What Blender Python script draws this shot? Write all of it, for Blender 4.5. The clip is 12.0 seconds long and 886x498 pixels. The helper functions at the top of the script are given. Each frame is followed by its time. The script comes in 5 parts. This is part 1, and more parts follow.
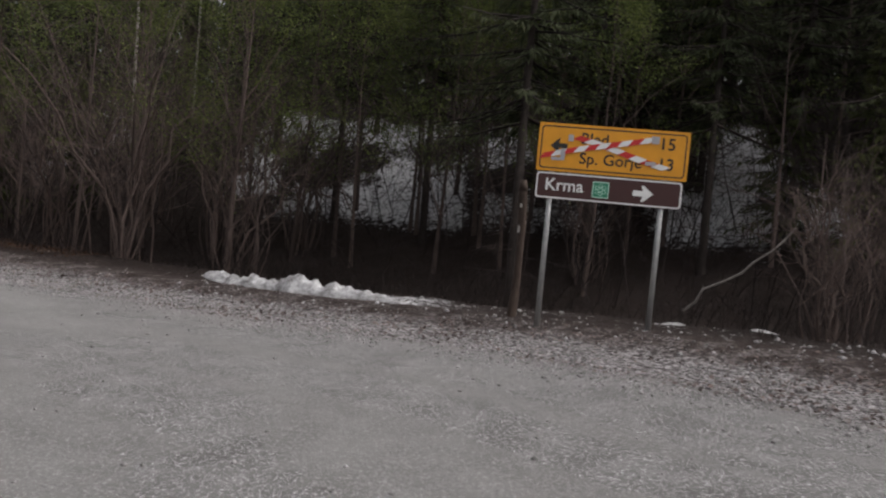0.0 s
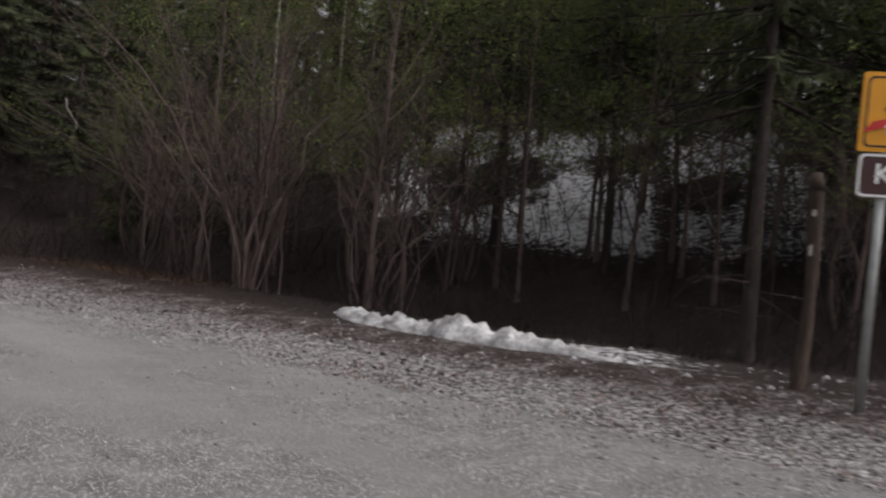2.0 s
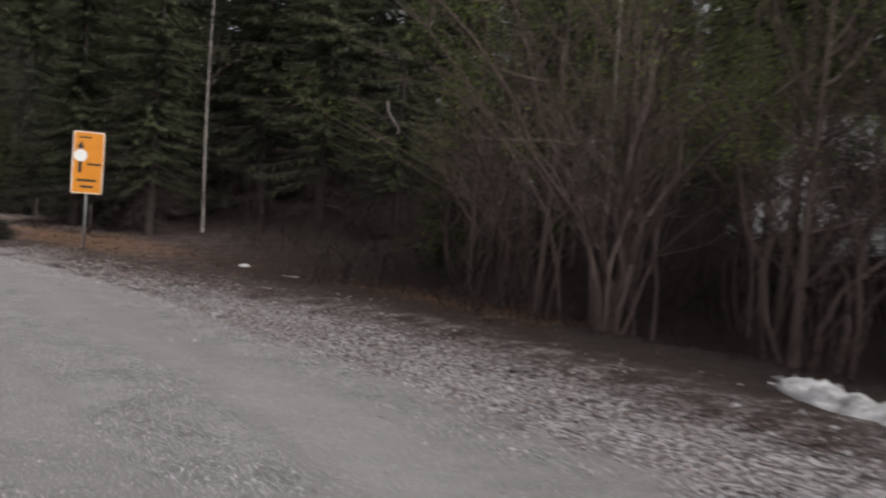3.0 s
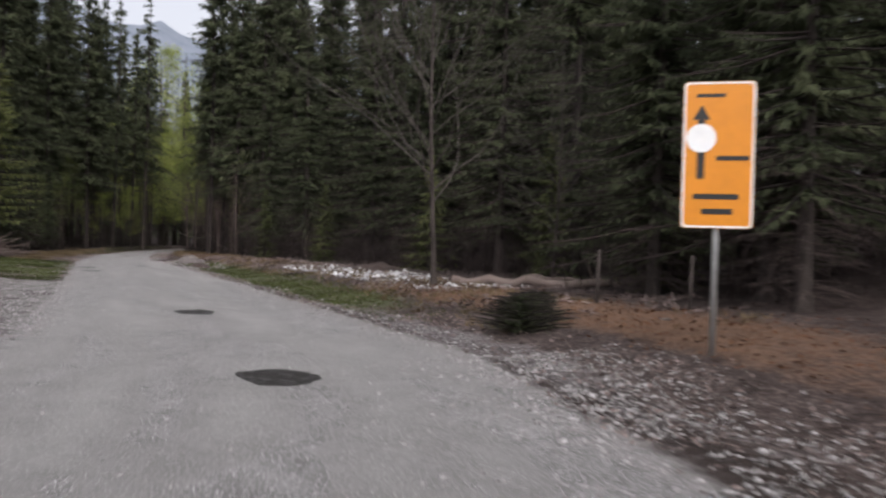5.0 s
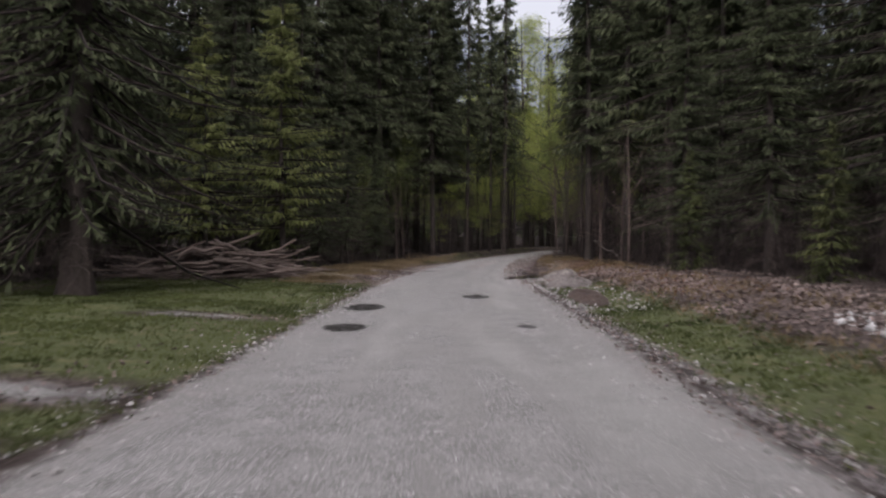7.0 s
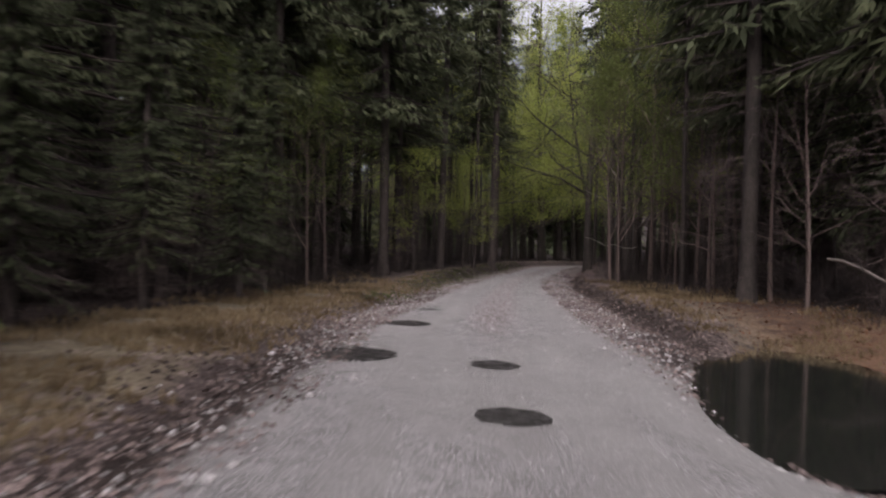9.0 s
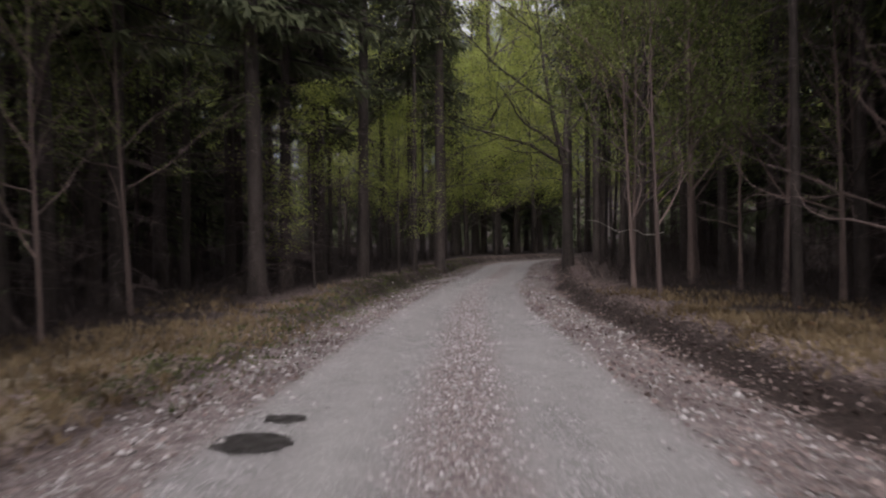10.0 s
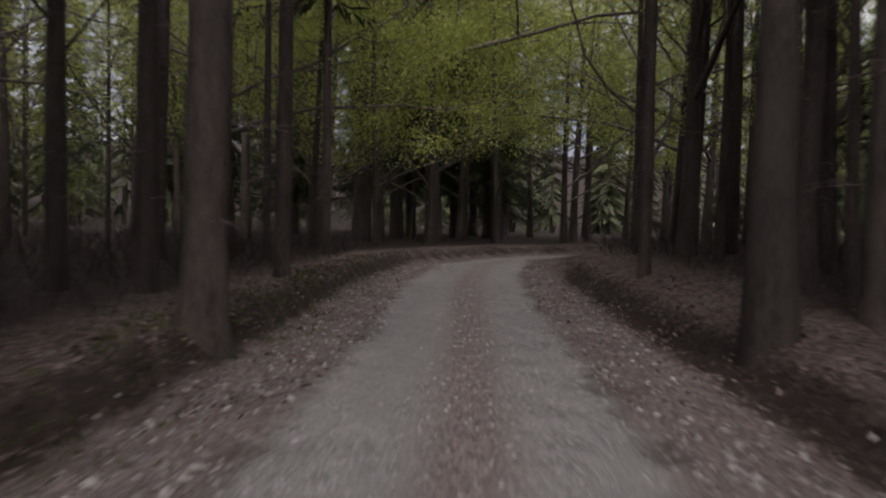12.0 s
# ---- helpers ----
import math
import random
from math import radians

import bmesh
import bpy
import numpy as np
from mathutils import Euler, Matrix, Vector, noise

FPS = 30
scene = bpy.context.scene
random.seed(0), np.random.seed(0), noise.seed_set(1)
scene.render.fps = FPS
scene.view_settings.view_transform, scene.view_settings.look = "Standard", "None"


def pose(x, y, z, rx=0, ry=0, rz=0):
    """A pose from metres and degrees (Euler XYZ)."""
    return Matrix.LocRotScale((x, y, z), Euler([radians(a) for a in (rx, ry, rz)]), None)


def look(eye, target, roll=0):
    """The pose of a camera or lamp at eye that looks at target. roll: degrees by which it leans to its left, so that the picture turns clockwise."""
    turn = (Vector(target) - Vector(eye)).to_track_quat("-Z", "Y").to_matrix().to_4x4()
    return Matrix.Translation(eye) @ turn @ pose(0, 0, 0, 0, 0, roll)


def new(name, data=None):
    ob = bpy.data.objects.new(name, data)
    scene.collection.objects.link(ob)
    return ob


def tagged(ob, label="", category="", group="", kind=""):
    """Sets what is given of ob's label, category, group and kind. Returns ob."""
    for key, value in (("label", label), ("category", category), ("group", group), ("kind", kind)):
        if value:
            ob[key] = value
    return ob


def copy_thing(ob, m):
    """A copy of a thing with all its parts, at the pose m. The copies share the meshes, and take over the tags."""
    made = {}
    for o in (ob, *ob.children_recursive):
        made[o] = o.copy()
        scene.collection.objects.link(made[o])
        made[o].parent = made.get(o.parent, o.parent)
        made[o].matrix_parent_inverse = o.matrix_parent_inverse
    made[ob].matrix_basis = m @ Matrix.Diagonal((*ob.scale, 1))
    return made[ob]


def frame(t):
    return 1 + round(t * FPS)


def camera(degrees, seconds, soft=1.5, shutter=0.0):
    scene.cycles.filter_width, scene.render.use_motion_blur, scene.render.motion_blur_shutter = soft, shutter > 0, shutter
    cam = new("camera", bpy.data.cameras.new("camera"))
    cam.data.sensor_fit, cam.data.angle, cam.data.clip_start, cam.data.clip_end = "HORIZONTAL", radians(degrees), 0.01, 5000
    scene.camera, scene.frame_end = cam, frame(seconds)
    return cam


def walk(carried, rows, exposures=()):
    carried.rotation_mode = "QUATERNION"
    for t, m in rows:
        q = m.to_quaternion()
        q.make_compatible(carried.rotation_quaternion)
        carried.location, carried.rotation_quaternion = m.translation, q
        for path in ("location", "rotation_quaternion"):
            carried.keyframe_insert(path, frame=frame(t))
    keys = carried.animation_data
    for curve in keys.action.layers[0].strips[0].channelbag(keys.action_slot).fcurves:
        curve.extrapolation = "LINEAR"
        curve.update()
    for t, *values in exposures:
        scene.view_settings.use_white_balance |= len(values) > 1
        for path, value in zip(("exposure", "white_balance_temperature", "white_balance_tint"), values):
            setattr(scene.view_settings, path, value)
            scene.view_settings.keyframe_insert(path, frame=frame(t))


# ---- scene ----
# camera: a car on a gravel road, turning left out of a junction and driving into the forest
cam = camera(55.5, 12.0, soft=2.2, shutter=0.26)
PATH = [
    (0.0, (0.070, 0.019, 1.326), 0.20, -2.47, 5.37),
    (0.5, (-0.017, 0.949, 1.304), 1.96, -2.53, 5.15),
    (1.0, (-0.146, 1.875, 1.240), 3.66, -2.18, 5.09),
    (1.5, (-0.366, 2.884, 1.204), 5.64, -1.88, 5.20),
    (2.0, (-0.850, 4.177, 1.095), 10.19, -1.46, 5.16),
    (2.5, (-1.779, 5.993, 1.027), 19.43, -1.67, 4.53),
    (3.0, (-3.350, 8.051, 0.982), 30.96, -1.99, 4.33),
    (3.5, (-5.601, 10.097, 0.911), 41.71, -2.12, 3.57),
    (3.7, (-6.630, 10.870, 0.850), 45.47, -1.98, 3.35),
    (4.5, (-11.650, 13.950, 0.700), 58.60, -0.90, 2.40),
    (5.3, (-17.603, 16.152, 0.665), 70.95, 0.25, 1.54),
    (5.5, (-19.438, 16.610, 0.676), 74.30, 0.46, 1.59),
    (6.0, (-24.586, 17.408, 0.765), 82.99, 0.52, 0.99),
    (6.5, (-30.330, 17.711, 0.749), 88.81, -0.05, 0.85),
    (7.0, (-35.981, 17.803, 0.810), 90.67, -0.79, 0.01),
    (7.2, (-38.222, 17.737, 0.780), 91.10, -0.69, 0.00),
    (8.0, (-48.150, 17.150, 0.720), 90.30, -0.40, 0.80),
    (8.8, (-58.589, 16.915, 0.680), 88.32, -0.25, 1.50),
    (9.0, (-61.231, 17.082, 0.690), 87.10, -0.13, 1.40),
    (9.5, (-67.341, 17.633, 0.715), 84.86, -0.06, 0.30),
    (10.0, (-73.147, 18.351, 0.705), 83.51, -0.47, -0.80),
    (10.5, (-79.159, 19.176, 0.670), 82.05, -0.68, -1.00),
    (11.0, (-85.569, 20.240, 0.680), 80.93, -0.65, -0.40),
    (11.5, (-92.341, 21.377, 0.700), 79.75, -1.10, 0.10),
    (12.0, (-99.408, 22.759, 0.716), 78.60, -1.94, 1.20),
]


def heading(eye, yaw, pitch):
    a, p = radians(yaw), radians(pitch)
    return Vector(eye) + 2 * Vector((-math.sin(a) * math.cos(p), math.cos(a) * math.cos(p), math.sin(p)))


EXPOSURES = [(0.0, 0.87, 6450, 13), (3.5, 0.92, 6450, 13), (5.5, 1.12, 6250, 16), (7.0, 1.06, 6300, 18), (9.0, 1.22, 6400, 22), (10.5, 1.32, 6400, 20), (11.2, 1.6, 6450, 20), (12.0, 1.12, 6600, 20)]
walk(cam, [(t, look(eye, heading(eye, yaw, pitch), roll)) for t, eye, yaw, pitch, roll in PATH], EXPOSURES)

# world: a bright overcast sky
world = bpy.data.worlds.new("overcast_sky")
scene.world = world
world.use_nodes = True
wn = world.node_tree
sky = wn.nodes.new("ShaderNodeTexSky")
sky.sky_type, sky.sun_disc = "NISHITA", False
sky.sun_elevation, sky.sun_rotation = radians(50), radians(102)
sky.air_density, sky.dust_density, sky.ozone_density = 1.0, 6.0, 0.6
cloud = wn.nodes.new("ShaderNodeHueSaturation")  # an even cloud cover has little blue
cloud.inputs["Saturation"].default_value = 0.18
wn.links.new(sky.outputs[0], cloud.inputs["Color"])
wn.links.new(cloud.outputs[0], wn.nodes["Background"].inputs[0])
wn.nodes["Background"].inputs[1].default_value = 0.12
sun = new("sun", bpy.data.lights.new("sun", "SUN"))
sun.data.energy, sun.data.angle, sun.data.color = 0.42, radians(40), (1.0, 0.98, 0.95)
sun.matrix_world = look((0, 0, 60), (-48, 11, 0))

# ------------------------------------------------------------------ materials


def shader(name):
    m = bpy.data.materials.new(name)
    m.use_nodes = True
    nt = m.node_tree
    return m, nt, nt.nodes["Principled BSDF"]


def link(nt, a, b):
    nt.links.new(a, b)


def noise_node(nt, scale, detail=4, rough=0.6, coord=None):
    n = nt.nodes.new("ShaderNodeTexNoise")
    n.inputs["Scale"].default_value, n.inputs["Detail"].default_value, n.inputs["Roughness"].default_value = scale, detail, rough
    if coord is not None:
        link(nt, coord, n.inputs["Vector"])
    return n


def ramp(nt, fac, lo, hi, a=(0, 0, 0), b=(1, 1, 1)):
    r = nt.nodes.new("ShaderNodeValToRGB")
    r.color_ramp.elements[0].position, r.color_ramp.elements[1].position = lo, hi
    r.color_ramp.elements[0].color, r.color_ramp.elements[1].color = (*a, 1), (*b, 1)
    link(nt, fac, r.inputs[0])
    return r.outputs[0]


def mix(nt, fac, a, b):
    n = nt.nodes.new("ShaderNodeMix")
    n.data_type = "RGBA"
    for sock, v in ((n.inputs[0], fac), (n.inputs[6], a), (n.inputs[7], b)):
        if isinstance(v, (int, float)):
            sock.default_value = v
        elif isinstance(v, tuple):
            sock.default_value = (*v, 1)
        else:
            link(nt, v, sock)
    return n.outputs[2]


def calc(nt, op, a, b):
    n = nt.nodes.new("ShaderNodeMath")
    n.operation, n.use_clamp = op, True
    for sock, v in ((n.inputs[0], a), (n.inputs[1], b)):
        if isinstance(v, (int, float)):
            sock.default_value = v
        else:
            link(nt, v, sock)
    return n.outputs[0]


def bump(nt, bsdf, height, strength, distance):
    b = nt.nodes.new("ShaderNodeBump")
    b.inputs["Strength"].default_value, b.inputs["Distance"].default_value = strength, distance
    link(nt, height, b.inputs["Height"])
    link(nt, b.outputs[0], bsdf.inputs["Normal"])


def rough_mat(name, dark, light, scale, fine, roughness=0.9, depth=0.01, stretch=(1, 1, 1), metallic=0.0, island=0.0):
    """Two scales of noise between two colours, with relief; island: how much each loose piece varies."""
    m, nt, bsdf = shader(name)
    tc = nt.nodes.new("ShaderNodeTexCoord")
    mp = nt.nodes.new("ShaderNodeMapping")
    mp.inputs["Scale"].default_value = stretch
    link(nt, tc.outputs["Object"], mp.inputs[0])
    big, small = noise_node(nt, scale, 4, 0.6, mp.outputs[0]), noise_node(nt, fine, 5, 0.7, mp.outputs[0])
    fac = calc(nt, "ADD", calc(nt, "MULTIPLY", big.outputs[0], 0.5), calc(nt, "MULTIPLY", small.outputs[0], 0.5))
    fac = ramp(nt, fac, 0.33, 0.67)
    if island:
        geo = nt.nodes.new("ShaderNodeNewGeometry")
        fac = mix(nt, island, fac, geo.outputs["Random Per Island"])
    col = mix(nt, fac, dark, light)
    info = nt.nodes.new("ShaderNodeObjectInfo")
    hsv = nt.nodes.new("ShaderNodeHueSaturation")
    vary = nt.nodes.new("ShaderNodeMapRange")
    vary.inputs[3].default_value, vary.inputs[4].default_value = 0.75, 1.2
    link(nt, info.outputs["Random"], vary.inputs[0])
    link(nt, vary.outputs[0], hsv.inputs["Value"])
    link(nt, col, hsv.inputs["Color"])
    link(nt, hsv.outputs[0], bsdf.inputs["Base Color"])
    bsdf.inputs["Roughness"].default_value, bsdf.inputs["Metallic"].default_value = roughness, metallic
    bsdf.inputs["Specular IOR Level"].default_value = 0.25
    if depth:
        bump(nt, bsdf, small.outputs[0], 0.7, depth)
    return m


def leaf_mat(name, dark, light, through_light=0.35):
    """Thin leaves: each varies, and some light comes through."""
    m, nt, bsdf = shader(name)
    geo = nt.nodes.new("ShaderNodeNewGeometry")
    info = nt.nodes.new("ShaderNodeObjectInfo")
    clump = noise_node(nt, 0.7, 2, 0.5, geo.outputs["Position"])
    fac = calc(nt, "ADD", calc(nt, "MULTIPLY", geo.outputs["Random Per Island"], 0.6), calc(nt, "MULTIPLY", info.outputs["Random"], 0.4))
    col = mix(nt, fac, dark, light)
    col = mix(nt, ramp(nt, clump.outputs[0], 0.4, 0.7), col, tuple(0.7 * c for c in dark))
    link(nt, col, bsdf.inputs["Base Color"])
    bsdf.inputs["Roughness"].default_value = 0.8
    bsdf.inputs["Specular IOR Level"].default_value = 0.08
    tl = nt.nodes.new("ShaderNodeBsdfTranslucent")
    link(nt, col, tl.inputs[0])
    ms = nt.nodes.new("ShaderNodeMixShader")
    ms.inputs[0].default_value = through_light
    link(nt, bsdf.outputs[0], ms.inputs[1])
    link(nt, tl.outputs[0], ms.inputs[2])
    link(nt, ms.outputs[0], nt.nodes["Material Output"].inputs[0])
    return m


def plain(name, colour, roughness=0.5, metallic=0.0, wear=0.15, scale=8.0):
    """Painted or printed surface with light soiling."""
    m, nt, bsdf = shader(name)
    tc = nt.nodes.new("ShaderNodeTexCoord")
    n = noise_node(nt, scale, 5, 0.65, tc.outputs["Object"])
    link(nt, mix(nt, ramp(nt, n.outputs[0], 0.35, 0.75), colour, tuple(c * (1 - wear) for c in colour)), bsdf.inputs["Base Color"])
    bsdf.inputs["Roughness"].default_value, bsdf.inputs["Metallic"].default_value = roughness, metallic
    return m


BARK_DARK = rough_mat("spruce_bark", (0.014, 0.0112, 0.0097), (0.068, 0.0545, 0.048), 3, 22, depth=0.03, stretch=(1, 1, 0.35))
BARK_GREY = rough_mat("beech_bark", (0.035, 0.029, 0.0255), (0.135, 0.115, 0.101), 3, 25, depth=0.012, stretch=(1, 1, 0.5))
BARK_PALE = rough_mat("pale_bark", (0.11, 0.095, 0.085), (0.36, 0.33, 0.305), 4, 25, depth=0.01, stretch=(1, 1, 1.5))
TWIG_BROWN = rough_mat("hazel_bark", (0.014, 0.010, 0.009), (0.155, 0.115, 0.10), 2, 20, depth=0.004, island=0.75)
# twigs far darker than dry wood: forest shade is included in the colour
TWIG_SHADED = rough_mat("shaded_dry_twig", (0.008, 0.0055, 0.005), (0.033, 0.023, 0.0205), 2, 20, depth=0.003, island=0.6)
BARK_ASH = rough_mat("ash_grey_bark", (0.04, 0.033, 0.0295), (0.15, 0.128, 0.114), 3, 25, depth=0.01)
DEAD_TWIG = rough_mat("dead_spruce_twig", (0.028, 0.021, 0.019), (0.125, 0.094, 0.084), 2, 20, depth=0.003, island=0.6)
DEAD_WOOD = rough_mat("dead_wood", (0.04, 0.03, 0.025), (0.18, 0.14, 0.122), 2, 30, depth=0.02, stretch=(1, 1, 0.3), island=0.5)
NEEDLES = leaf_mat("spruce_needles", (0.044, 0.053, 0.03), (0.114, 0.125, 0.068), 0.32)
NEEDLES_LIGHT = leaf_mat("young_spruce_needles", (0.055, 0.064, 0.027), (0.145, 0.155, 0.064), 0.35)
LARCH = leaf_mat("larch_needles", (0.13, 0.145, 0.055), (0.27, 0.29, 0.115), 0.45)
BEECH = leaf_mat("fresh_beech_leaves", (0.24, 0.28, 0.07), (0.42, 0.465, 0.135), 0.6)
HAZEL_LEAF = leaf_mat("opening_leaves", (0.09, 0.112, 0.034), (0.20, 0.232, 0.08), 0.45)
GRASS = leaf_mat("grass_blades", (0.036, 0.046, 0.016), (0.095, 0.108, 0.04), 0.3)
STRAW = leaf_mat("dry_grass", (0.09, 0.064, 0.035), (0.23, 0.18, 0.11), 0.2)
LITTER = leaf_mat("fallen_leaves", (0.088, 0.067, 0.060), (0.28, 0.222, 0.204), 0.1)
NEEDLE_LITTER = leaf_mat("rusty_litter", (0.07, 0.034, 0.019), (0.20, 0.108, 0.06), 0.1)
STONE = rough_mat("limestone_chips", (0.10, 0.094, 0.09), (0.37, 0.355, 0.346), 3, 30, depth=0.004, island=0.7)
SOIL = rough_mat("damp_soil", (0.016, 0.011, 0.009), (0.07, 0.05, 0.042), 2, 16, depth=0.03)
RUBBLE = rough_mat("dug_rubble", (0.022, 0.018, 0.016), (0.19, 0.168, 0.158), 2.5, 9, depth=0.06)
SNOW = rough_mat("old_snow", (0.055, 0.047, 0.042), (0.66, 0.655, 0.65), 2.6, 11, roughness=0.75, depth=0.05)
ASH_POST = rough_mat("weathered_post_wood", (0.02, 0.014, 0.011), (0.08, 0.058, 0.047), 4, 30, depth=0.01, stretch=(1, 1, 0.2))
STEEL = plain("galvanised_steel", (0.42, 0.42, 0.41), 0.5, 0.6, 0.3, 14)
YELLOW = plain("yellow_sign_face", (0.72, 0.31, 0.01), 0.4, 0, 0.15, 5)
ORANGE = plain("amber_sign_face", (0.60, 0.215, 0.008), 0.4, 0, 0.15, 5)
BROWN = plain("brown_sign_face", (0.050, 0.014, 0.012), 0.4, 0, 0.15, 5)
BLACK = plain("black_print", (0.012, 0.011, 0.01), 0.5, 0, 0.1)
WHITE = plain("white_print", (0.75, 0.75, 0.73), 0.45, 0, 0.15)
WORN_WHITE = plain("worn_white_paint", (0.36, 0.34, 0.32), 0.6, 0, 0.4, 30)
RED = plain("red_tape", (0.55, 0.025, 0.02), 0.35, 0, 0.2)
SILVER = plain("grey_adhesive_tape", (0.42, 0.41, 0.42), 0.35, 0.2, 0.2)
EMBLEM = plain("green_emblem", (0.02, 0.20, 0.11), 0.45, 0, 0.1)
MINT = plain("pale_green_print", (0.45, 0.72, 0.58), 0.45, 0, 0.1)
# blue-grey instead of forest green: distance haze is mixed into this colour
MOUNTAIN = rough_mat("hazed_wooded_ridge", (0.10, 0.12, 0.15), (0.20, 0.22, 0.25), 0.004, 0.03, depth=0)

WATER, _nt, _b = shader("muddy_water")
_b.inputs["Base Color"].default_value = (0.012, 0.013, 0.011, 1)
_b.inputs["Roughness"].default_value = 0.07
_n = noise_node(_nt, 5, 3)
bump(_nt, _b, _n.outputs[0], 0.08, 0.01)

WET, _nt, _b = shader("wet_gravel_mud")
_tc = _nt.nodes.new("ShaderNodeNewGeometry")
_n, _f = noise_node(_nt, 7, 4, 0.6, _tc.outputs["Position"]), noise_node(_nt, 60, 4, 0.7, _tc.outputs["Position"])
link(_nt, mix(_nt, ramp(_nt, _f.outputs[0], 0.35, 0.7), (0.012, 0.011, 0.010), (0.04, 0.037, 0.034)), _b.inputs["Base Color"])
link(_nt, ramp(_nt, _n.outputs[0], 0.4, 0.6, (0.45, 0.45, 0.45), (0.8, 0.8, 0.8)), _b.inputs["Roughness"])
_b.inputs["Specular IOR Level"].default_value = 0.12
bump(_nt, _b, _f.outputs[0], 0.4, 0.01)


def ground_mat():
    """Earth darkened for the trees' shade, with litter, and by zones gravel, grass, rusty needles, snow and grit."""
    m, nt, bsdf = shader("forest_ground")
    geo = nt.nodes.new("ShaderNodeNewGeometry")
    pos = geo.outputs["Position"]

    def zone(name):
        a = nt.nodes.new("ShaderNodeAttribute")
        a.attribute_name = name
        return a.outputs["Fac"]

    n_big, n_mid, n_fine, n_grain = noise_node(nt, 0.35, 5, 0.6, pos), noise_node(nt, 2.6, 5, 0.65, pos), noise_node(nt, 17, 5, 0.7, pos), noise_node(nt, 55, 4, 0.8, pos)
    vor = nt.nodes.new("ShaderNodeTexVoronoi")
    vor.inputs["Scale"].default_value = 30
    link(nt, pos, vor.inputs["Vector"])
    # nearly black soil: the shade below the trees is part of this colour
    shaded_earth = mix(nt, ramp(nt, n_fine.outputs[0], 0.35, 0.68), (0.009, 0.0063, 0.0052), (0.042, 0.029, 0.024))
    shaded_earth = mix(nt, ramp(nt, n_mid.outputs[0], 0.45, 0.7), shaded_earth, (0.016, 0.011, 0.009))
    litter = mix(nt, ramp(nt, n_fine.outputs[0], 0.44, 0.63), (0.04, 0.028, 0.024), (0.26, 0.205, 0.188))
    grit = mix(nt, ramp(nt, n_fine.outputs[0], 0.44, 0.64), (0.035, 0.029, 0.027), (0.42, 0.40, 0.395))
    speck = mix(nt, ramp(nt, n_grain.outputs[0], 0.40, 0.60), (0.06, 0.058, 0.055), (0.58, 0.575, 0.56))
    chips = noise_node(nt, 42, 3, 0.8, pos)
    speck = mix(nt, ramp(nt, chips.outputs[0], 0.57, 0.64), speck, (0.55, 0.54, 0.52))
    speck = mix(nt, ramp(nt, chips.outputs[0], 0.45, 0.39), speck, (0.11, 0.105, 0.10))
    gravel = mix(nt, calc(nt, "MULTIPLY", ramp(nt, n_mid.outputs[0], 0.40, 0.66), 0.3), speck, (0.33, 0.325, 0.312))
    streak = zone("streak")
    gravel = mix(nt, calc(nt, "MULTIPLY", ramp(nt, streak, 0.50, 0.70), 0.28), gravel, (0.41, 0.405, 0.39))
    gravel = mix(nt, calc(nt, "MULTIPLY", ramp(nt, streak, 0.42, 0.26), 0.5), gravel, (0.18, 0.175, 0.165))
    gravel = mix(nt, calc(nt, "MULTIPLY", ramp(nt, n_big.outputs[0], 0.5, 0.75), 0.45), gravel, (0.205, 0.20, 0.19))
    stony = mix(nt, ramp(nt, vor.outputs["Distance"], 0.1, 0.5), (0.33, 0.288, 0.28), (0.08, 0.065, 0.06))
    stony = mix(nt, ramp(nt, n_fine.outputs[0], 0.45, 0.62), stony, (0.20, 0.167, 0.16))
    green = mix(nt, ramp(nt, n_fine.outputs[0], 0.3, 0.7), (0.03, 0.038, 0.014), (0.08, 0.09, 0.036))
    green = mix(nt, calc(nt, "MULTIPLY", ramp(nt, n_mid.outputs[0], 0.52, 0.70), 0.35), green, (0.15, 0.125, 0.07))
    rusty = mix(nt, ramp(nt, n_fine.outputs[0], 0.3, 0.7), (0.055, 0.031, 0.019), (0.18, 0.105, 0.062))
    straw = mix(nt, ramp(nt, n_fine.outputs[0], 0.35, 0.68), (0.06, 0.05, 0.031), (0.23, 0.19, 0.125))
    n_patch = noise_node(nt, 6.5, 4, 0.65, pos)
    snow = mix(nt, n_mid.outputs[0], (0.40, 0.39, 0.39), (0.72, 0.72, 0.73))

    def laid(under, name, over, ragged, soft=0.12):
        """over covers under where the zone's strength beats a ragged noise."""
        z = calc(nt, "ADD", zone(name), calc(nt, "MULTIPLY", calc(nt, "SUBTRACT", ragged, 0.0), 0.6))
        return mix(nt, ramp(nt, z, 0.80 - soft, 0.80 + soft), under, over)

    col = laid(shaded_earth, "litter", litter, n_mid.outputs[0], 0.2)
    col = laid(col, "grit", grit, n_mid.outputs[0], 0.15)
    col = laid(col, "rusty", rusty, n_mid.outputs[0], 0.2)
    col = laid(col, "green", green, n_mid.outputs[0], 0.15)
    col = laid(col, "straw", straw, n_mid.outputs[0], 0.2)
    col = laid(col, "gravel", gravel, n_mid.outputs[0], 0.15)
    col = laid(col, "strip", stony, n_mid.outputs[0], 0.25)
    col = laid(col, "snow", snow, n_patch.outputs[0], 0.05)
    link(nt, col, bsdf.inputs["Base Color"])
    bsdf.inputs["Roughness"].default_value = 0.92
    bsdf.inputs["Specular IOR Level"].default_value = 0.2
    h = calc(nt, "ADD", calc(nt, "MULTIPLY", n_fine.outputs[0], 0.7), calc(nt, "MULTIPLY", n_grain.outputs[0], 0.3))
    bump(nt, bsdf, h, 1.0, 0.035)
    return m


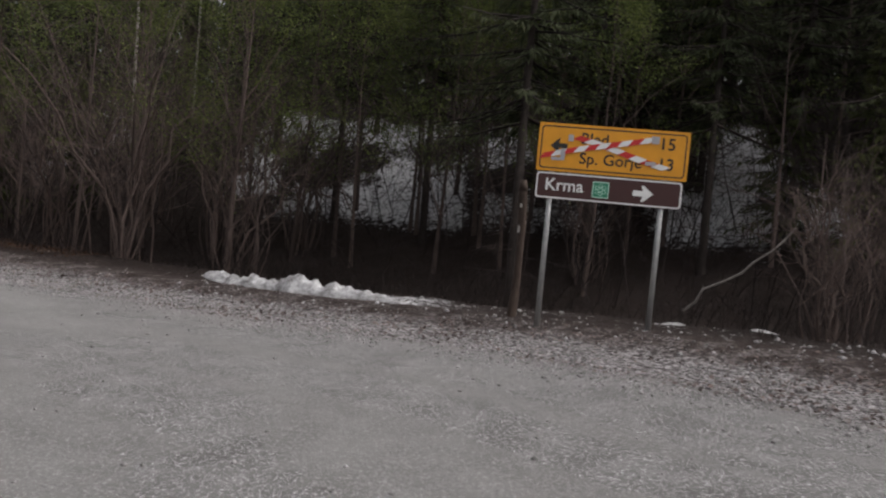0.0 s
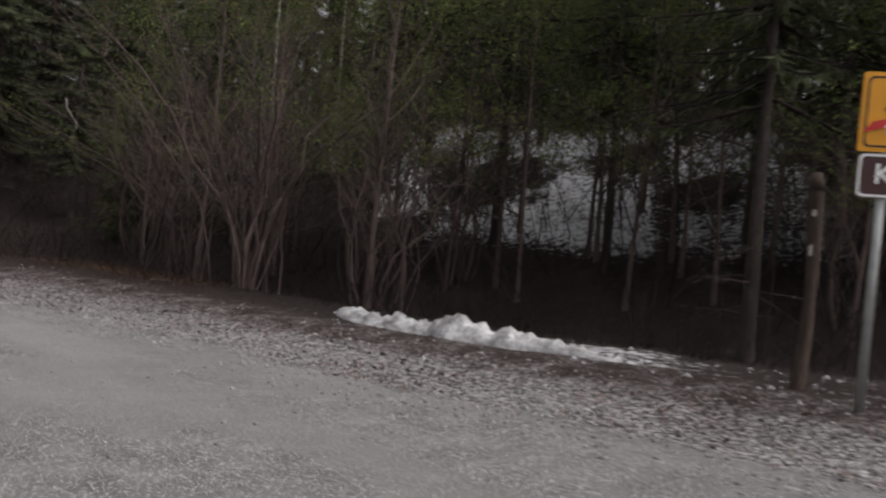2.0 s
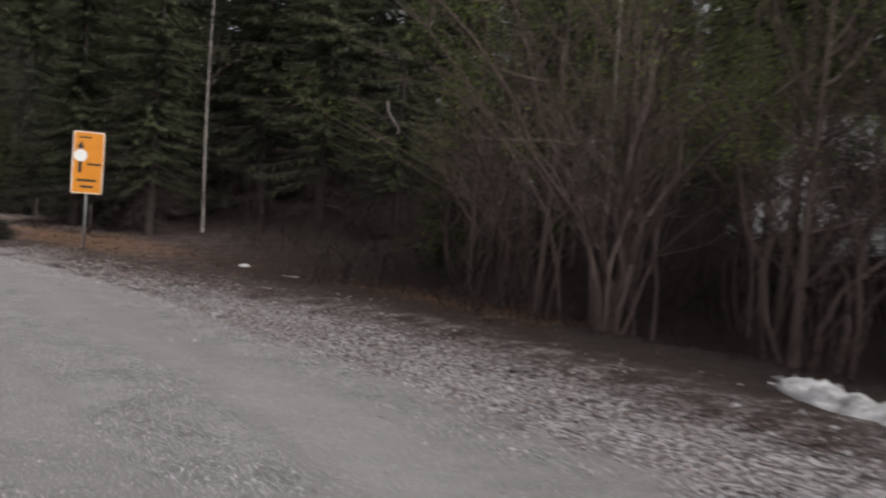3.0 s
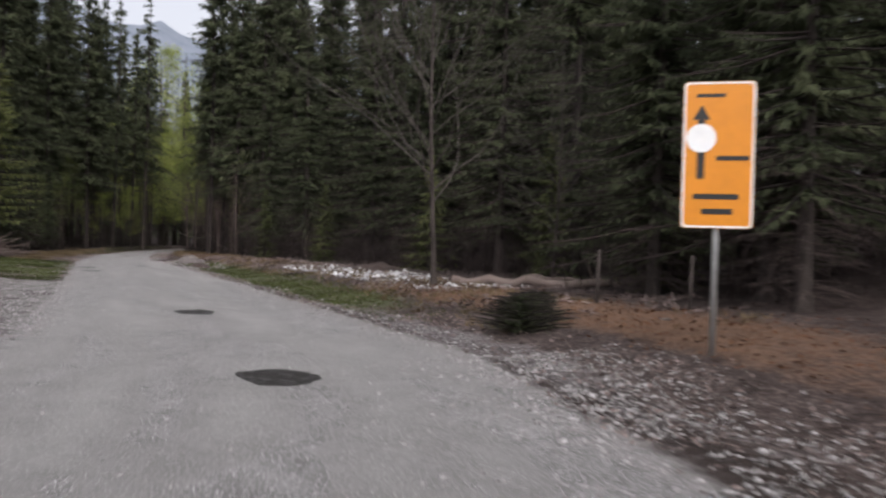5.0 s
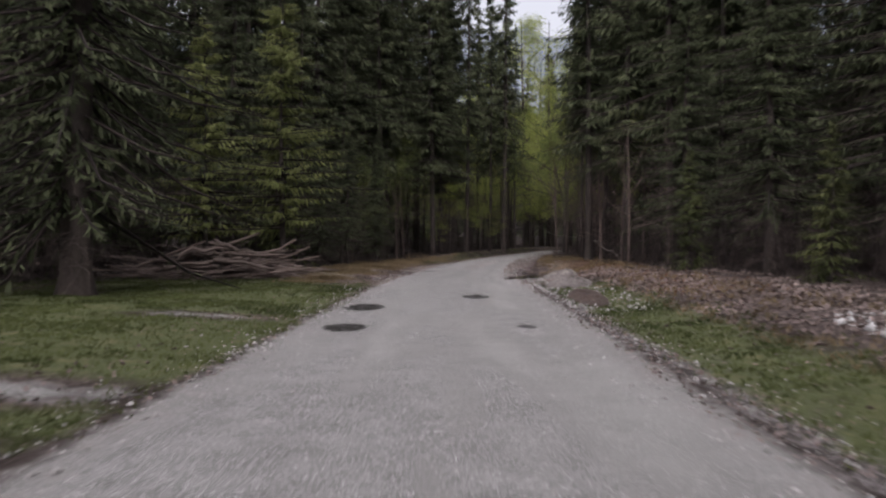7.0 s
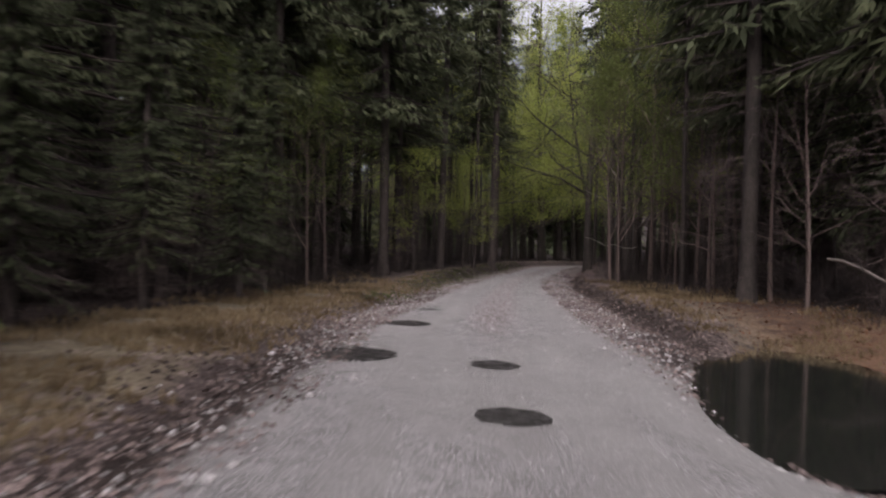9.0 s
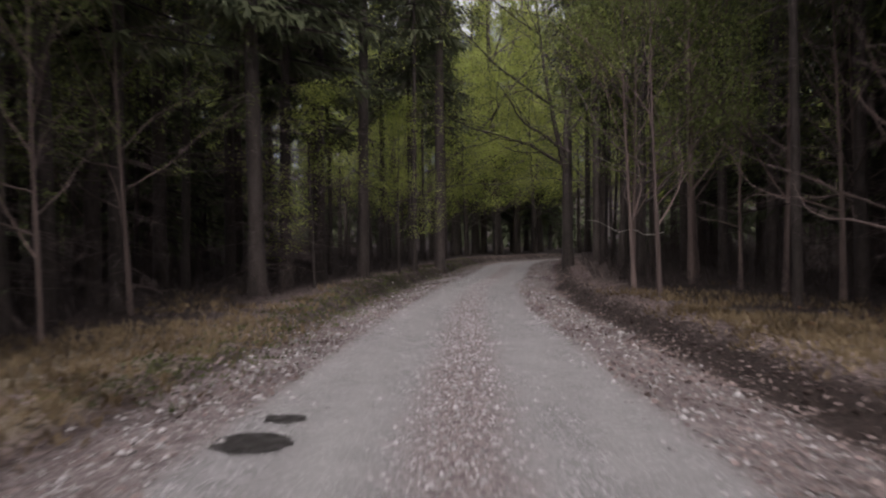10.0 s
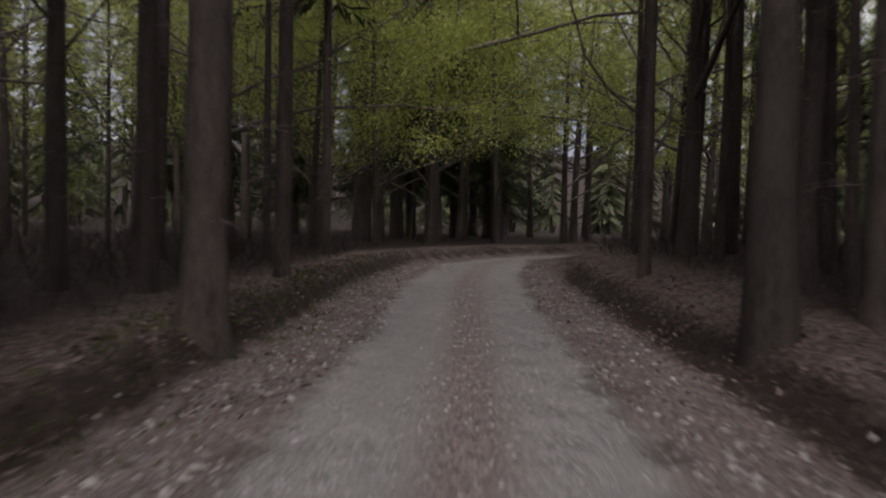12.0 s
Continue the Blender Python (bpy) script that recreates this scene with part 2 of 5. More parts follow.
GROUND = ground_mat()

# ------------------------------------------------------------------ plan of the road and the lie of the land
EDGE_R = [(10, -60), (7.5, 0), (5.6, 3.6), (3.5, 6.4), (2.4, 8.1), (0.9, 9.5), (-1.2, 10.9), (-4.7, 13.2), (-8.1, 15.0), (-11.2, 16.1), (-14.7, 17.5), (-19.3, 18.8),
          (-24, 19.8), (-40, 20.0), (-68, 20.0), (-75, 20.5), (-80.4, 21.1), (-89.7, 22.2), (-97.3, 23.5), (-104, 25.3), (-111, 26.9), (-119, 28.9), (-127, 31.6), (-133, 36), (-138, 44), (-142, 60)]
EDGE_L = [(-7, -60), (-8, -2), (-12, 4), (-20, 10), (-27, 14.7), (-40, 15.2), (-60, 15.5), (-68, 16.0), (-75, 16.5), (-80.5, 17.4), (-89.7, 19.1), (-98.7, 21.0), (-104, 22.3),
          (-109, 23.5), (-117, 25.2), (-125, 27.6), (-131, 31.8), (-135.5, 38), (-140, 50), (-143, 62)]
SIDE = [(-27, 15.2), (-40.6, 15.4), (-42.0, 9), (-52, -12), (-46, -16), (-35, 2), (-26, 8)]
POTHOLES = [(-17.2, 16.0, 0.8, 0.42), (-23.17, 17.26, 0.62, 0.40), (-30.61, 17.46, 0.64, 0.37), (-49.35, 16.08, 0.65, 0.40), (-53.3, 16.0, 1.0, 0.45), (-56.36, 18.34, 0.8, 0.35),
            (-67.8, 18.0, 0.42, 0.34), (-70.65, 18.19, 0.45, 0.31), (-71.4, 16.55, 0.75, 0.62), (-75.7, 17.25, 0.62, 0.44), (-78.9, 17.7, 0.36, 0.32), (-79.7, 17.86, 0.2, 0.2), (-49.5, 19.0, 0.3, 0.2)]


def smooth(v, a, b):
    u = np.clip((v - a) / (b - a), 0, 1)
    return u * u * (3 - 2 * u)


def hashed(i, j, seed):
    h = np.sin(i * 127.1 + j * 311.7 + seed * 74.7) * 43758.5453
    return h - np.floor(h)


def value_noise(x, y, seed=0):
    i, j = np.floor(x), np.floor(y)
    u, v = x - i, y - j
    u, v = u * u * (3 - 2 * u), v * v * (3 - 2 * v)
    a, b, c, d = hashed(i, j, seed), hashed(i + 1, j, seed), hashed(i, j + 1, seed), hashed(i + 1, j + 1, seed)
    return (a * (1 - u) + b * u) * (1 - v) + (c * (1 - u) + d * u) * v


def fractal(x, y, seed=0, octaves=4):
    total, amp = 0.0, 0.5
    for k in range(octaves):
        total = total + amp * value_noise(x * 2**k, y * 2**k, seed + k)
        amp *= 0.5
    return total


def off_line(x, y, line):
    """Signed distance from a polyline, positive to the right of its way."""
    best = np.full(np.shape(x), 1e9)
    sign = np.ones(np.shape(x))
    for (ax, ay), (bx, by) in zip(line[:-1], line[1:]):
        dx, dy = bx - ax, by - ay
        u = np.clip(((x - ax) * dx + (y - ay) * dy) / (dx * dx + dy * dy), 0, 1)
        ex, ey = x - ax - u * dx, y - ay - u * dy
        d = np.hypot(ex, ey)
        s = np.where(dx * ey - dy * ex < 0, 1.0, -1.0)
        near = d < best
        best, sign = np.where(near, d, best), np.where(near, s, sign)
    return best * sign


def in_poly(x, y, poly):
    inside = np.zeros(np.shape(x), bool)
    for (ax, ay), (bx, by) in zip(poly, poly[1:] + poly[:1]):
        if ay == by:
            continue
        inside ^= ((ay > y) != (by > y)) & (x < (bx - ax) * (y - ay) / (by - ay) + ax)
    return inside


def lie(x, y):
    """Heights and the zones of the ground at arrays of places."""
    x, y = np.asarray(x, float), np.asarray(y, float)
    p = np.clip(0.63 + 0.045 * x - 0.03 * y, -6, 1.2)
    z = -0.6 + 0.1 * np.log1p(np.exp(p / 0.1))
    r, l = off_line(x, y, EDGE_R), -off_line(x, y, EDGE_L)
    out = np.maximum(r, l)
    deep = smooth(-x, 68, 80)
    mid = smooth(-x, 14, 24) * (1 - deep)
    first = 1 - smooth(-x, 10, 22)
    far = smooth(out, 2, 14)
    rn = np.maximum(r, 0)
    ln = np.maximum(l, 0)
    pu, pv = -0.935 * (x + 70.3) + 0.354 * (y - 21.9), 0.354 * (x + 70.3) + 0.935 * (y - 21.9)
    pool = np.exp(-((pu / 4.7) ** 2 + (pv / 1.45) ** 2) ** 2)
    z = z + mid * 0.32 * smooth(rn, 0.8, 3.6) + mid * 0.10 * smooth(ln, 0.3, 2.5)
    z = z + first * (0.16 * smooth(rn, 1.0, 2.6) - 0.35 * smooth(rn, 4.0, 7.5)) * (y > 5)
    hill = smooth(r, 5.0, 26) * smooth(x, -36, -20) * 7.5 * (y > 8)
    z = z + hill
    ditch = np.exp(-(((rn - 0.85) / 0.3) ** 2))
    z = z + deep * (0.22 * smooth(rn, 0.95, 1.3) - 0.09 * ditch + (0.10 + 0.22 * smooth(-x, 82, 96)) * smooth(ln, 0.75, 1.2) - 0.06 * np.exp(-(((ln - 0.45) / 0.3) ** 2)))
    z = z + 0.45 * smooth(-x, 98, 116) * smooth(rn, 0.9, 2.6)
    z = z - 0.45 * pool
    rough = 0.05 - 0.02 * deep + 0.10 * far
    n1, n2 = fractal(x * 0.9, y * 0.9, 3), fractal(x * 0.16, y * 0.16, 9, 3)
    lumps = smooth(out, 0.0, 1.2)
    z = z + lumps * (rough * (n1 - 0.47) * 2 + 0.5 * far * (n2 - 0.45))
    z = z + 0.05 * smooth(out, -0.5, 0.3) * (fractal(x * 4, y * 4, 5, 2) - 0.37)
    z = z + 0.02 * (fractal(x * 1.3, y * 1.3, 6, 2) - 0.37) + 0.018 * (fractal(x * 2.3, y * 2.3, 8, 1) - 0.25)
    z = z + 0.10 * np.maximum(out - 70, 0)
    for px, py, a, b in POTHOLES:
        z = z - 0.05 * np.exp(-((((x - px) / a) ** 2 + ((y - py) / b) ** 2) ** 1.5))
    # zones
    n = fractal(x * 0.5, y * 0.5, 21, 3)
    side = in_poly(x, y, SIDE)
    gravel = 1 - smooth(out, -0.45 - 0.35 * deep, 0.5)
    gravel = gravel * (1 - 0.22 * smooth(-x, 84, 104))
    gravel = np.where(side, np.maximum(gravel, 0.5), gravel)
    across = np.clip(-l / np.maximum(-l - r, 0.1), 0, 1)
    strip = deep * np.exp(-(((across - 0.52) / 0.125) ** 2)) * (out < 0) * 0.80 + deep * smooth(out, -0.6, -0.1) * (1 - smooth(out, 0.6, 1.0)) * 0.62
    strip = strip + (1 - deep) * 0.3 * smooth(out, -0.8, -0.2) * (1 - smooth(out, 0.1, 0.7))
    green = mid * (np.where(side, 0, 1) * smooth(l, -0.2, 0.4) * (1 - smooth(l, 8.5, 12)) * 0.74 * smooth(-x, 40.2, 42.5)
                   + smooth(r, 0.1, 0.6) * (1 - smooth(r, 1.4, 2.6 + 1.2 * n)) * smooth(-x, 26, 33) * (1 - smooth(-x, 60, 66)) * 0.66)
    green = green * (1 - smooth(-x, 58, 66))
    straw = 0.62 * smooth(-x, 57, 64) * smooth(l, 0.5, 1.3) * (1 - smooth(l, 2.6, 5.0)) * (1 - 0.75 * smooth(-x, 78, 92)) + 0.45 * smooth(-x, 68, 74) * smooth(r, 1.2, 1.8) * (1 - smooth(r, 2.2, 4.5)) * (1 - smooth(-x, 84, 92))
    green = green + 0.55 * (x > -27) * smooth(l, 1, 3)
    bare = sum(np.exp(-(((x - bx) / bw) ** 2 + ((y - by) / bd) ** 2)) for bx, by, bw, bd in ((-43.5, 14.0, 0.7, 1.3), (-50.5, 13.5, 0.5, 1.4)))
    gravel, green = np.maximum(gravel, 0.66 * bare), green * (1 - np.minimum(bare, 1))
    rusty = mid * smooth(r, 1.6, 2.6) * (1 - smooth(r, 3.5, 6.5)) * (0.62 * (1 - smooth(-x, 34, 39)) + 0.40 * smooth(-x, 50, 56)) + 0.36 * smooth(-x, 68, 72) * smooth(r, 1.4, 2.4) * (1 - smooth(r, 4, 7)) * (1 - smooth(-x, 82, 86))
    rusty = rusty + first * 0.42 * smooth(r, 3.0, 4.2) * (1 - smooth(r, 6, 8)) * (x < -8)
    # litter thins away from the road, darkening the floor where trees shade it
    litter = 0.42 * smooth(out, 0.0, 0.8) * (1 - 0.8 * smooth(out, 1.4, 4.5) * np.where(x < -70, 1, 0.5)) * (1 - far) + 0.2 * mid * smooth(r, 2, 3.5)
    grit = first * smooth(r, -0.6, 0.3) * (0.40 + 0.36 * (1 - smooth(r, 0.9, 2.0))) * (1 - smooth(r, 2.2, 3.6)) + mid * 0.5 * smooth(r, -0.2, 0.3) * (1 - smooth(r, 0.8, 1.6))
    # at the junction pale litter stops early, to imitate shade behind the verge
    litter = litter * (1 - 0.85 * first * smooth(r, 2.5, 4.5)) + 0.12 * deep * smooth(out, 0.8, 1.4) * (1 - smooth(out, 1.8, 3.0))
    litter = litter * (1 - 0.75 * deep * np.maximum(np.exp(-(((rn - 1.08) / 0.14) ** 2)), smooth(-x, 82, 96) * np.exp(-(((ln - 0.95) / 0.1) ** 2))))
    snow = smooth(r, 8.5, 12.5) * (1 - smooth(r, 18, 22)) * (y > 8) * (0.55 * smooth(x, -9.5, -7.0) * (1 - smooth(x, 0.2, 1.6)) + 0.50 * smooth(x, 0.6, 1.4) * (1 - smooth(x, 4.0, 5.0)) + 0.57 * smooth(x, 4.2, 5.4) * (1 - smooth(x, 9, 11)) + 0.46 * smooth(x, -17, -15) * (1 - smooth(x, -13, -11.5)))
    snow = snow * (0.68 + 0.32 * smooth(fractal(x * 0.6, y * 0.6, 41, 4), 0.26, 0.49))
    snow = snow + 0.49 * first * smooth(r, 1.9, 2.8) * (1 - smooth(r, 4.0, 5.5)) * smooth(x, -4.5, -3) * (1 - 0.2 * smooth(x, -0.5, 1.0)) + 0.41 * mid * smooth(r, 2.7, 3.6) * (1 - smooth(r, 5.2, 6.4)) * smooth(-x, 33, 37) * (1 - smooth(-x, 46, 52))
    along = np.where(x > -16, 0.7 * x - 0.7 * y, x)
    wheel = np.exp(-(((across - 0.27) / 0.09) ** 2)) + np.exp(-(((across - 0.72) / 0.09) ** 2))
    streak = np.where(x < -22, 0.028 * wheel + 0.035, 0.04) + 0.92 * fractal(r * 1.9, along * 0.28, 81, 3)
    return z, dict(streak=streak, gravel=gravel, strip=strip, green=green, straw=straw, rusty=rusty, litter=litter, grit=grit, snow=snow), r, l


# ------------------------------------------------------------------ mesh helpers


def mesh_of(name, verts, quads, mat, zones=None, shade=True):
    me = bpy.data.meshes.new(name)
    verts, quads = np.asarray(verts, np.float32), np.asarray(quads, np.int32)
    me.vertices.add(len(verts))
    me.vertices.foreach_set("co", verts.ravel())
    k = quads.shape[1]
    me.loops.add(quads.size)
    me.loops.foreach_set("vertex_index", quads.ravel())
    me.polygons.add(len(quads))
    me.polygons.foreach_set("loop_start", np.arange(len(quads), dtype=np.int32) * k)
    me.polygons.foreach_set("loop_total", np.full(len(quads), k, np.int32))
    if shade:
        me.polygons.foreach_set("use_smooth", np.ones(len(quads), bool))
    for key, values in (zones or {}).items():
        me.attributes.new(key, "FLOAT", "POINT").data.foreach_set("value", np.asarray(values, np.float32))
    me.update(calc_edges=True)
    me.validate()
    me.materials.append(mat)
    return me


class Geo:
    """Collects tubes and quads into one mesh."""

    def __init__(self):
        self.v, self.f, self.n = [], [], 0

    def tube(self, pts, radii, sides=5):
        pts, radii = np.asarray(pts, float), np.asarray(radii, float)
        t = np.gradient(pts, axis=0)
        t /= np.linalg.norm(t, axis=1)[:, None] + 1e-9
        ref = np.array([0.0, 0, 1]) if abs(t[:, 2].mean()) < 0.8 else np.array([1.0, 0, 0])
        a = np.cross(t, ref)
        a /= np.linalg.norm(a, axis=1)[:, None] + 1e-9
        b = np.cross(t, a)
        ang = np.arange(sides) * 2 * np.pi / sides
        ring = pts[:, None] + radii[:, None, None] * (np.cos(ang)[None, :, None] * a[:, None] + np.sin(ang)[None, :, None] * b[:, None])
        m = len(pts)
        i, j = np.meshgrid(np.arange(m - 1), np.arange(sides), indexing="ij")
        q = np.stack([i * sides + j, i * sides + (j + 1) % sides, (i + 1) * sides + (j + 1) % sides, (i + 1) * sides + j], -1).reshape(-1, 4)
        self.v.append(ring.reshape(-1, 3))
        self.f.append(q + self.n)
        self.n += m * sides

    def quads(self, q):
        q = np.asarray(q, float)
        self.v.append(q.reshape(-1, 3))
        self.f.append(np.arange(len(q) * 4).reshape(-1, 4) + self.n)
        self.n += len(q) * 4

    def mesh(self, name, mat, shade=True):
        return mesh_of(name, np.concatenate(self.v), np.concatenate(self.f), mat, shade=shade)


def kites(base, way, side, length, width):
    """Pointed blades from base along way."""
    length, width = np.asarray(length)[:, None], np.asarray(width)[:, None]
    mid_p = base + way * length * 0.45
    return np.stack([base, mid_p + side * width, base + way * length, mid_p - side * width], 1)


def unit(v):
    return v / (np.linalg.norm(v, axis=-1, keepdims=True) + 1e-9)


JOINED = {"bough_layer", "dead_branchwork", "twig_spray", "branchwork", "foliage", "crown"}  # too many and too fine to pick apart


def part(name, me, parent, label=""):
    ob = new(name, me)
    ob.parent = parent
    if name in JOINED:
        tagged(ob, kind="stuff")
    return tagged(ob, label) if label else ob


def thing(name, label, category, at=(0, 0, 0), group="", rz=0):
    ob = new(name)
    ob.empty_display_size = 0.2
    ob.matrix_basis = pose(*at, 0, 0, rz)
    return tagged(ob, label, category, group)


def from_bm(name, bm, mat, bevel=0.0):
    if bevel:
        bmesh.ops.bevel(bm, geom=list(bm.edges), offset=bevel, segments=2, affect="EDGES")
    me = bpy.data.meshes.new(name)
    bm.to_mesh(me)
    bm.free()
    me.materials.append(mat)
    return me


def box(name, size, at, mat, bevel=0.0):
    bm = bmesh.new()
    bmesh.ops.create_cube(bm, size=1, matrix=Matrix.Translation(at) @ Matrix.Diagonal((*size, 1)))
    return from_bm(name, bm, mat, bevel)


def rod(name, a, b, r0, r1, mat, sides=14):
    """A closed round bar."""
    bm = bmesh.new()
    a, b = Vector(a), Vector(b)
    m = Matrix.Translation((a + b) / 2) @ (b - a).to_track_quat("Z", "Y").to_matrix().to_4x4()
    bmesh.ops.create_cone(bm, cap_ends=True, segments=sides, radius1=r0, radius2=r1, depth=(b - a).length, matrix=m)
    for f in bm.faces:
        f.smooth = len(f.verts) == 4
    return from_bm(name, bm, mat)


def flat_shape(name, outline, y, thick, mat):
    """An outline in x and z, facing -y, with thickness."""
    bm = bmesh.new()
    face = bm.faces.new([bm.verts.new((x, y, z)) for x, z in outline])
    out = bmesh.ops.extrude_face_region(bm, geom=[face])
    bmesh.ops.translate(bm, verts=[g for g in out["geom"] if isinstance(g, bmesh.types.BMVert)], vec=(0, thick, 0))
    bmesh.ops.recalc_face_normals(bm, faces=bm.faces)
    return from_bm(name, bm, mat)


def round_rect(x0, z0, x1, z1, r, n=5):
    pts = []
    for cx, cz, s in ((x1 - r, z1 - r, 0), (x0 + r, z1 - r, 90), (x0 + r, z0 + r, 180), (x1 - r, z0 + r, 270)):
        for k in range(n + 1):
            a = radians(s + 90 * k / n)
            pts.append((cx + r * math.cos(a), cz + r * math.sin(a)))
    return pts


def ring_shape(name, outer, inner, y, thick, mat):
    """A border between two outlines of as many points."""
    bm = bmesh.new()
    o, i = [bm.verts.new((x, y, z)) for x, z in outer], [bm.verts.new((x, y, z)) for x, z in inner]
    n = len(o)
    faces = [bm.faces.new((o[k], o[(k + 1) % n], i[(k + 1) % n], i[k])) for k in range(n)]
    out = bmesh.ops.extrude_face_region(bm, geom=faces)
    bmesh.ops.translate(bm, verts=[g for g in out["geom"] if isinstance(g, bmesh.types.BMVert)], vec=(0, thick, 0))
    bmesh.ops.recalc_face_normals(bm, faces=bm.faces)
    return from_bm(name, bm, mat)


def words(name, text, size, x, y, z, mat, stretch=1.0):
    """Raised lettering facing -y, its lower left at x, z."""
    cu = bpy.data.curves.new(name, "FONT")
    cu.body, cu.size, cu.extrude, cu.offset = text, size, 0.001, size * 0.012
    cu.resolution_u = 3
    tmp = new(name + "_tmp", cu)
    me = bpy.data.meshes.new_from_object(tmp.evaluated_get(bpy.context.evaluated_depsgraph_get()))
    bpy.data.objects.remove(tmp)
    me.transform(Matrix.Translation((x, y, z)) @ Matrix.Diagonal((stretch, 1, 1, 1)) @ pose(0, 0, 0, 90))
    me.materials.clear()
    me.materials.append(mat)
    me.name = name
    return me

# ------------------------------------------------------------------ ground and road: one sheet, cut along the road's edges


def steps(*stretches):
    out = []
    for a, b, d in stretches:
        out += list(np.arange(a, b - 1e-6, d))
    return np.array(out + [stretches[-1][1]])


XS = steps((-700, -200, 50), (-200, -145, 5), (-145, -125, 0.8), (-125, 7, 0.2), (7, 30, 1.0), (30, 80, 5), (80, 500, 60))
YS = steps((-500, -80, 60), (-80, -20, 5), (-20, 4, 0.8), (4, 31, 0.2), (31, 60, 0.8), (60, 110, 5), (110, 600, 70))
GX, GY = np.meshgrid(XS, YS, indexing="ij")
GZ, ZONES, GR, GL = lie(GX, GY)
n_y = len(YS)
ii, jj = np.meshgrid(np.arange(len(XS) - 1), np.arange(n_y - 1), indexing="ij")
cells = np.stack([ii * n_y + jj, (ii + 1) * n_y + jj, (ii + 1) * n_y + jj + 1, ii * n_y + jj + 1], -1).reshape(-1, 4)
sheet = np.stack([GX, GY, GZ], -1).reshape(-1, 3)


def survey(x, y):
    """The same as lie(), read off the ground sheet between its corners."""
    x, y = np.asarray(x, float), np.asarray(y, float)
    i, j = np.clip(np.searchsorted(XS, x) - 1, 0, len(XS) - 2), np.clip(np.searchsorted(YS, y) - 1, 0, n_y - 2)
    u, v = np.clip((x - XS[i]) / (XS[i + 1] - XS[i]), 0, 1), np.clip((y - YS[j]) / (YS[j + 1] - YS[j]), 0, 1)

    def at(a):
        return (a[i, j] * (1 - u) + a[i + 1, j] * u) * (1 - v) + (a[i, j + 1] * (1 - u) + a[i + 1, j + 1] * u) * v

    return at(GZ), {k: at(a) for k, a in ZONES.items()}, at(GR), at(GL)


def height(x, y):
    return float(survey(np.array([x]), np.array([y]))[0][0])


def beside(x, y):
    """How far a place lies outside the road's right and left edges."""
    return off_line(np.array([x]), np.array([y]), EDGE_R)[0], -off_line(np.array([x]), np.array([y]), EDGE_L)[0]


on_road = ((np.maximum(GR, GL) < 0.15) | in_poly(GX, GY, SIDE)).reshape(-1)[cells].all(1)


def cut(name, which):
    used, index = np.unique(which, return_inverse=True)
    return mesh_of(name, sheet[used], index.reshape(-1, 4), GROUND, {k: v.reshape(-1)[used] for k, v in ZONES.items()})


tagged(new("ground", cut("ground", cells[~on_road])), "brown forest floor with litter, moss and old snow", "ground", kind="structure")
tagged(new("road", cut("road", cells[on_road])), "pale grey gravel road with stony edges and potholes", "road", kind="structure")


def pothole(px, py, a, b, k):
    """A shallow irregular puddle of wet grit lying in its hollow."""
    rng = np.random.RandomState(50 + k)
    n = 36
    ang = np.arange(n) * 2 * np.pi / n
    wob = 1 + 0.16 * np.sin(2 * ang + rng.rand() * 6) + 0.08 * np.sin(5 * ang + rng.rand() * 6) + 0.05 * np.sin(9 * ang + rng.rand() * 6) + 0.02 * rng.randn(n)
    rim = np.stack([px + a * wob * np.cos(ang), py + b * wob * np.sin(ang)], 1)
    inner = np.stack([px + 0.5 * a * wob * np.cos(ang), py + 0.5 * b * wob * np.sin(ang)], 1)
    z0 = max(lie(rim[:, 0], rim[:, 1])[0].mean() - 0.004, lie(inner[:, 0], inner[:, 1])[0].max() + 0.006)
    vs = [(px, py, z0)] + [(x, y, z0) for x, y in inner] + [(x, y, z0) for x, y in rim]
    qs = [(0, 1 + j, 1 + (j + 1) % n, 0) for j in range(n)] + [(1 + j, 1 + n + j, 1 + n + (j + 1) % n, 1 + (j + 1) % n) for j in range(n)]
    me = bpy.data.meshes.new("pothole_puddle")
    me.from_pydata(vs, [], [q[:3] if q[3] == 0 else q for q in qs])
    me.materials.append(WET)
    ob = new("pothole_puddle", me)
    tagged(ob, "dark wet pothole in the gravel road", "pothole", "potholes in the road", kind="structure")


for k, row in enumerate(POTHOLES):
    pothole(*row, k)

# roadside pool of dark water
_n = 96
_a = np.arange(_n) * 2 * np.pi / _n
_w = 1 + 0.10 * np.sin(3 * _a + 1) + 0.06 * np.sin(7 * _a) + 0.03 * np.sin(11 * _a + 2) + 0.02 * np.sin(17 * _a)
_u, _v = 5.2 * _w * np.cos(_a), 1.75 * _w * np.sin(_a)
_rim = np.stack([-70.3 - 0.935 * _u + 0.354 * _v, 21.9 + 0.354 * _u + 0.935 * _v, np.full(_n, -0.74)], 1)
_me = bpy.data.meshes.new("pool")
_me.from_pydata([(-70.3, 21.9, -0.74)] + _rim.tolist(), [], [(0, 1 + k, 1 + (k + 1) % _n) for k in range(_n)])
_me.materials.append(WATER)
tagged(new("water", _me), "dark muddy pool beside the gravel road", "water", kind="structure")

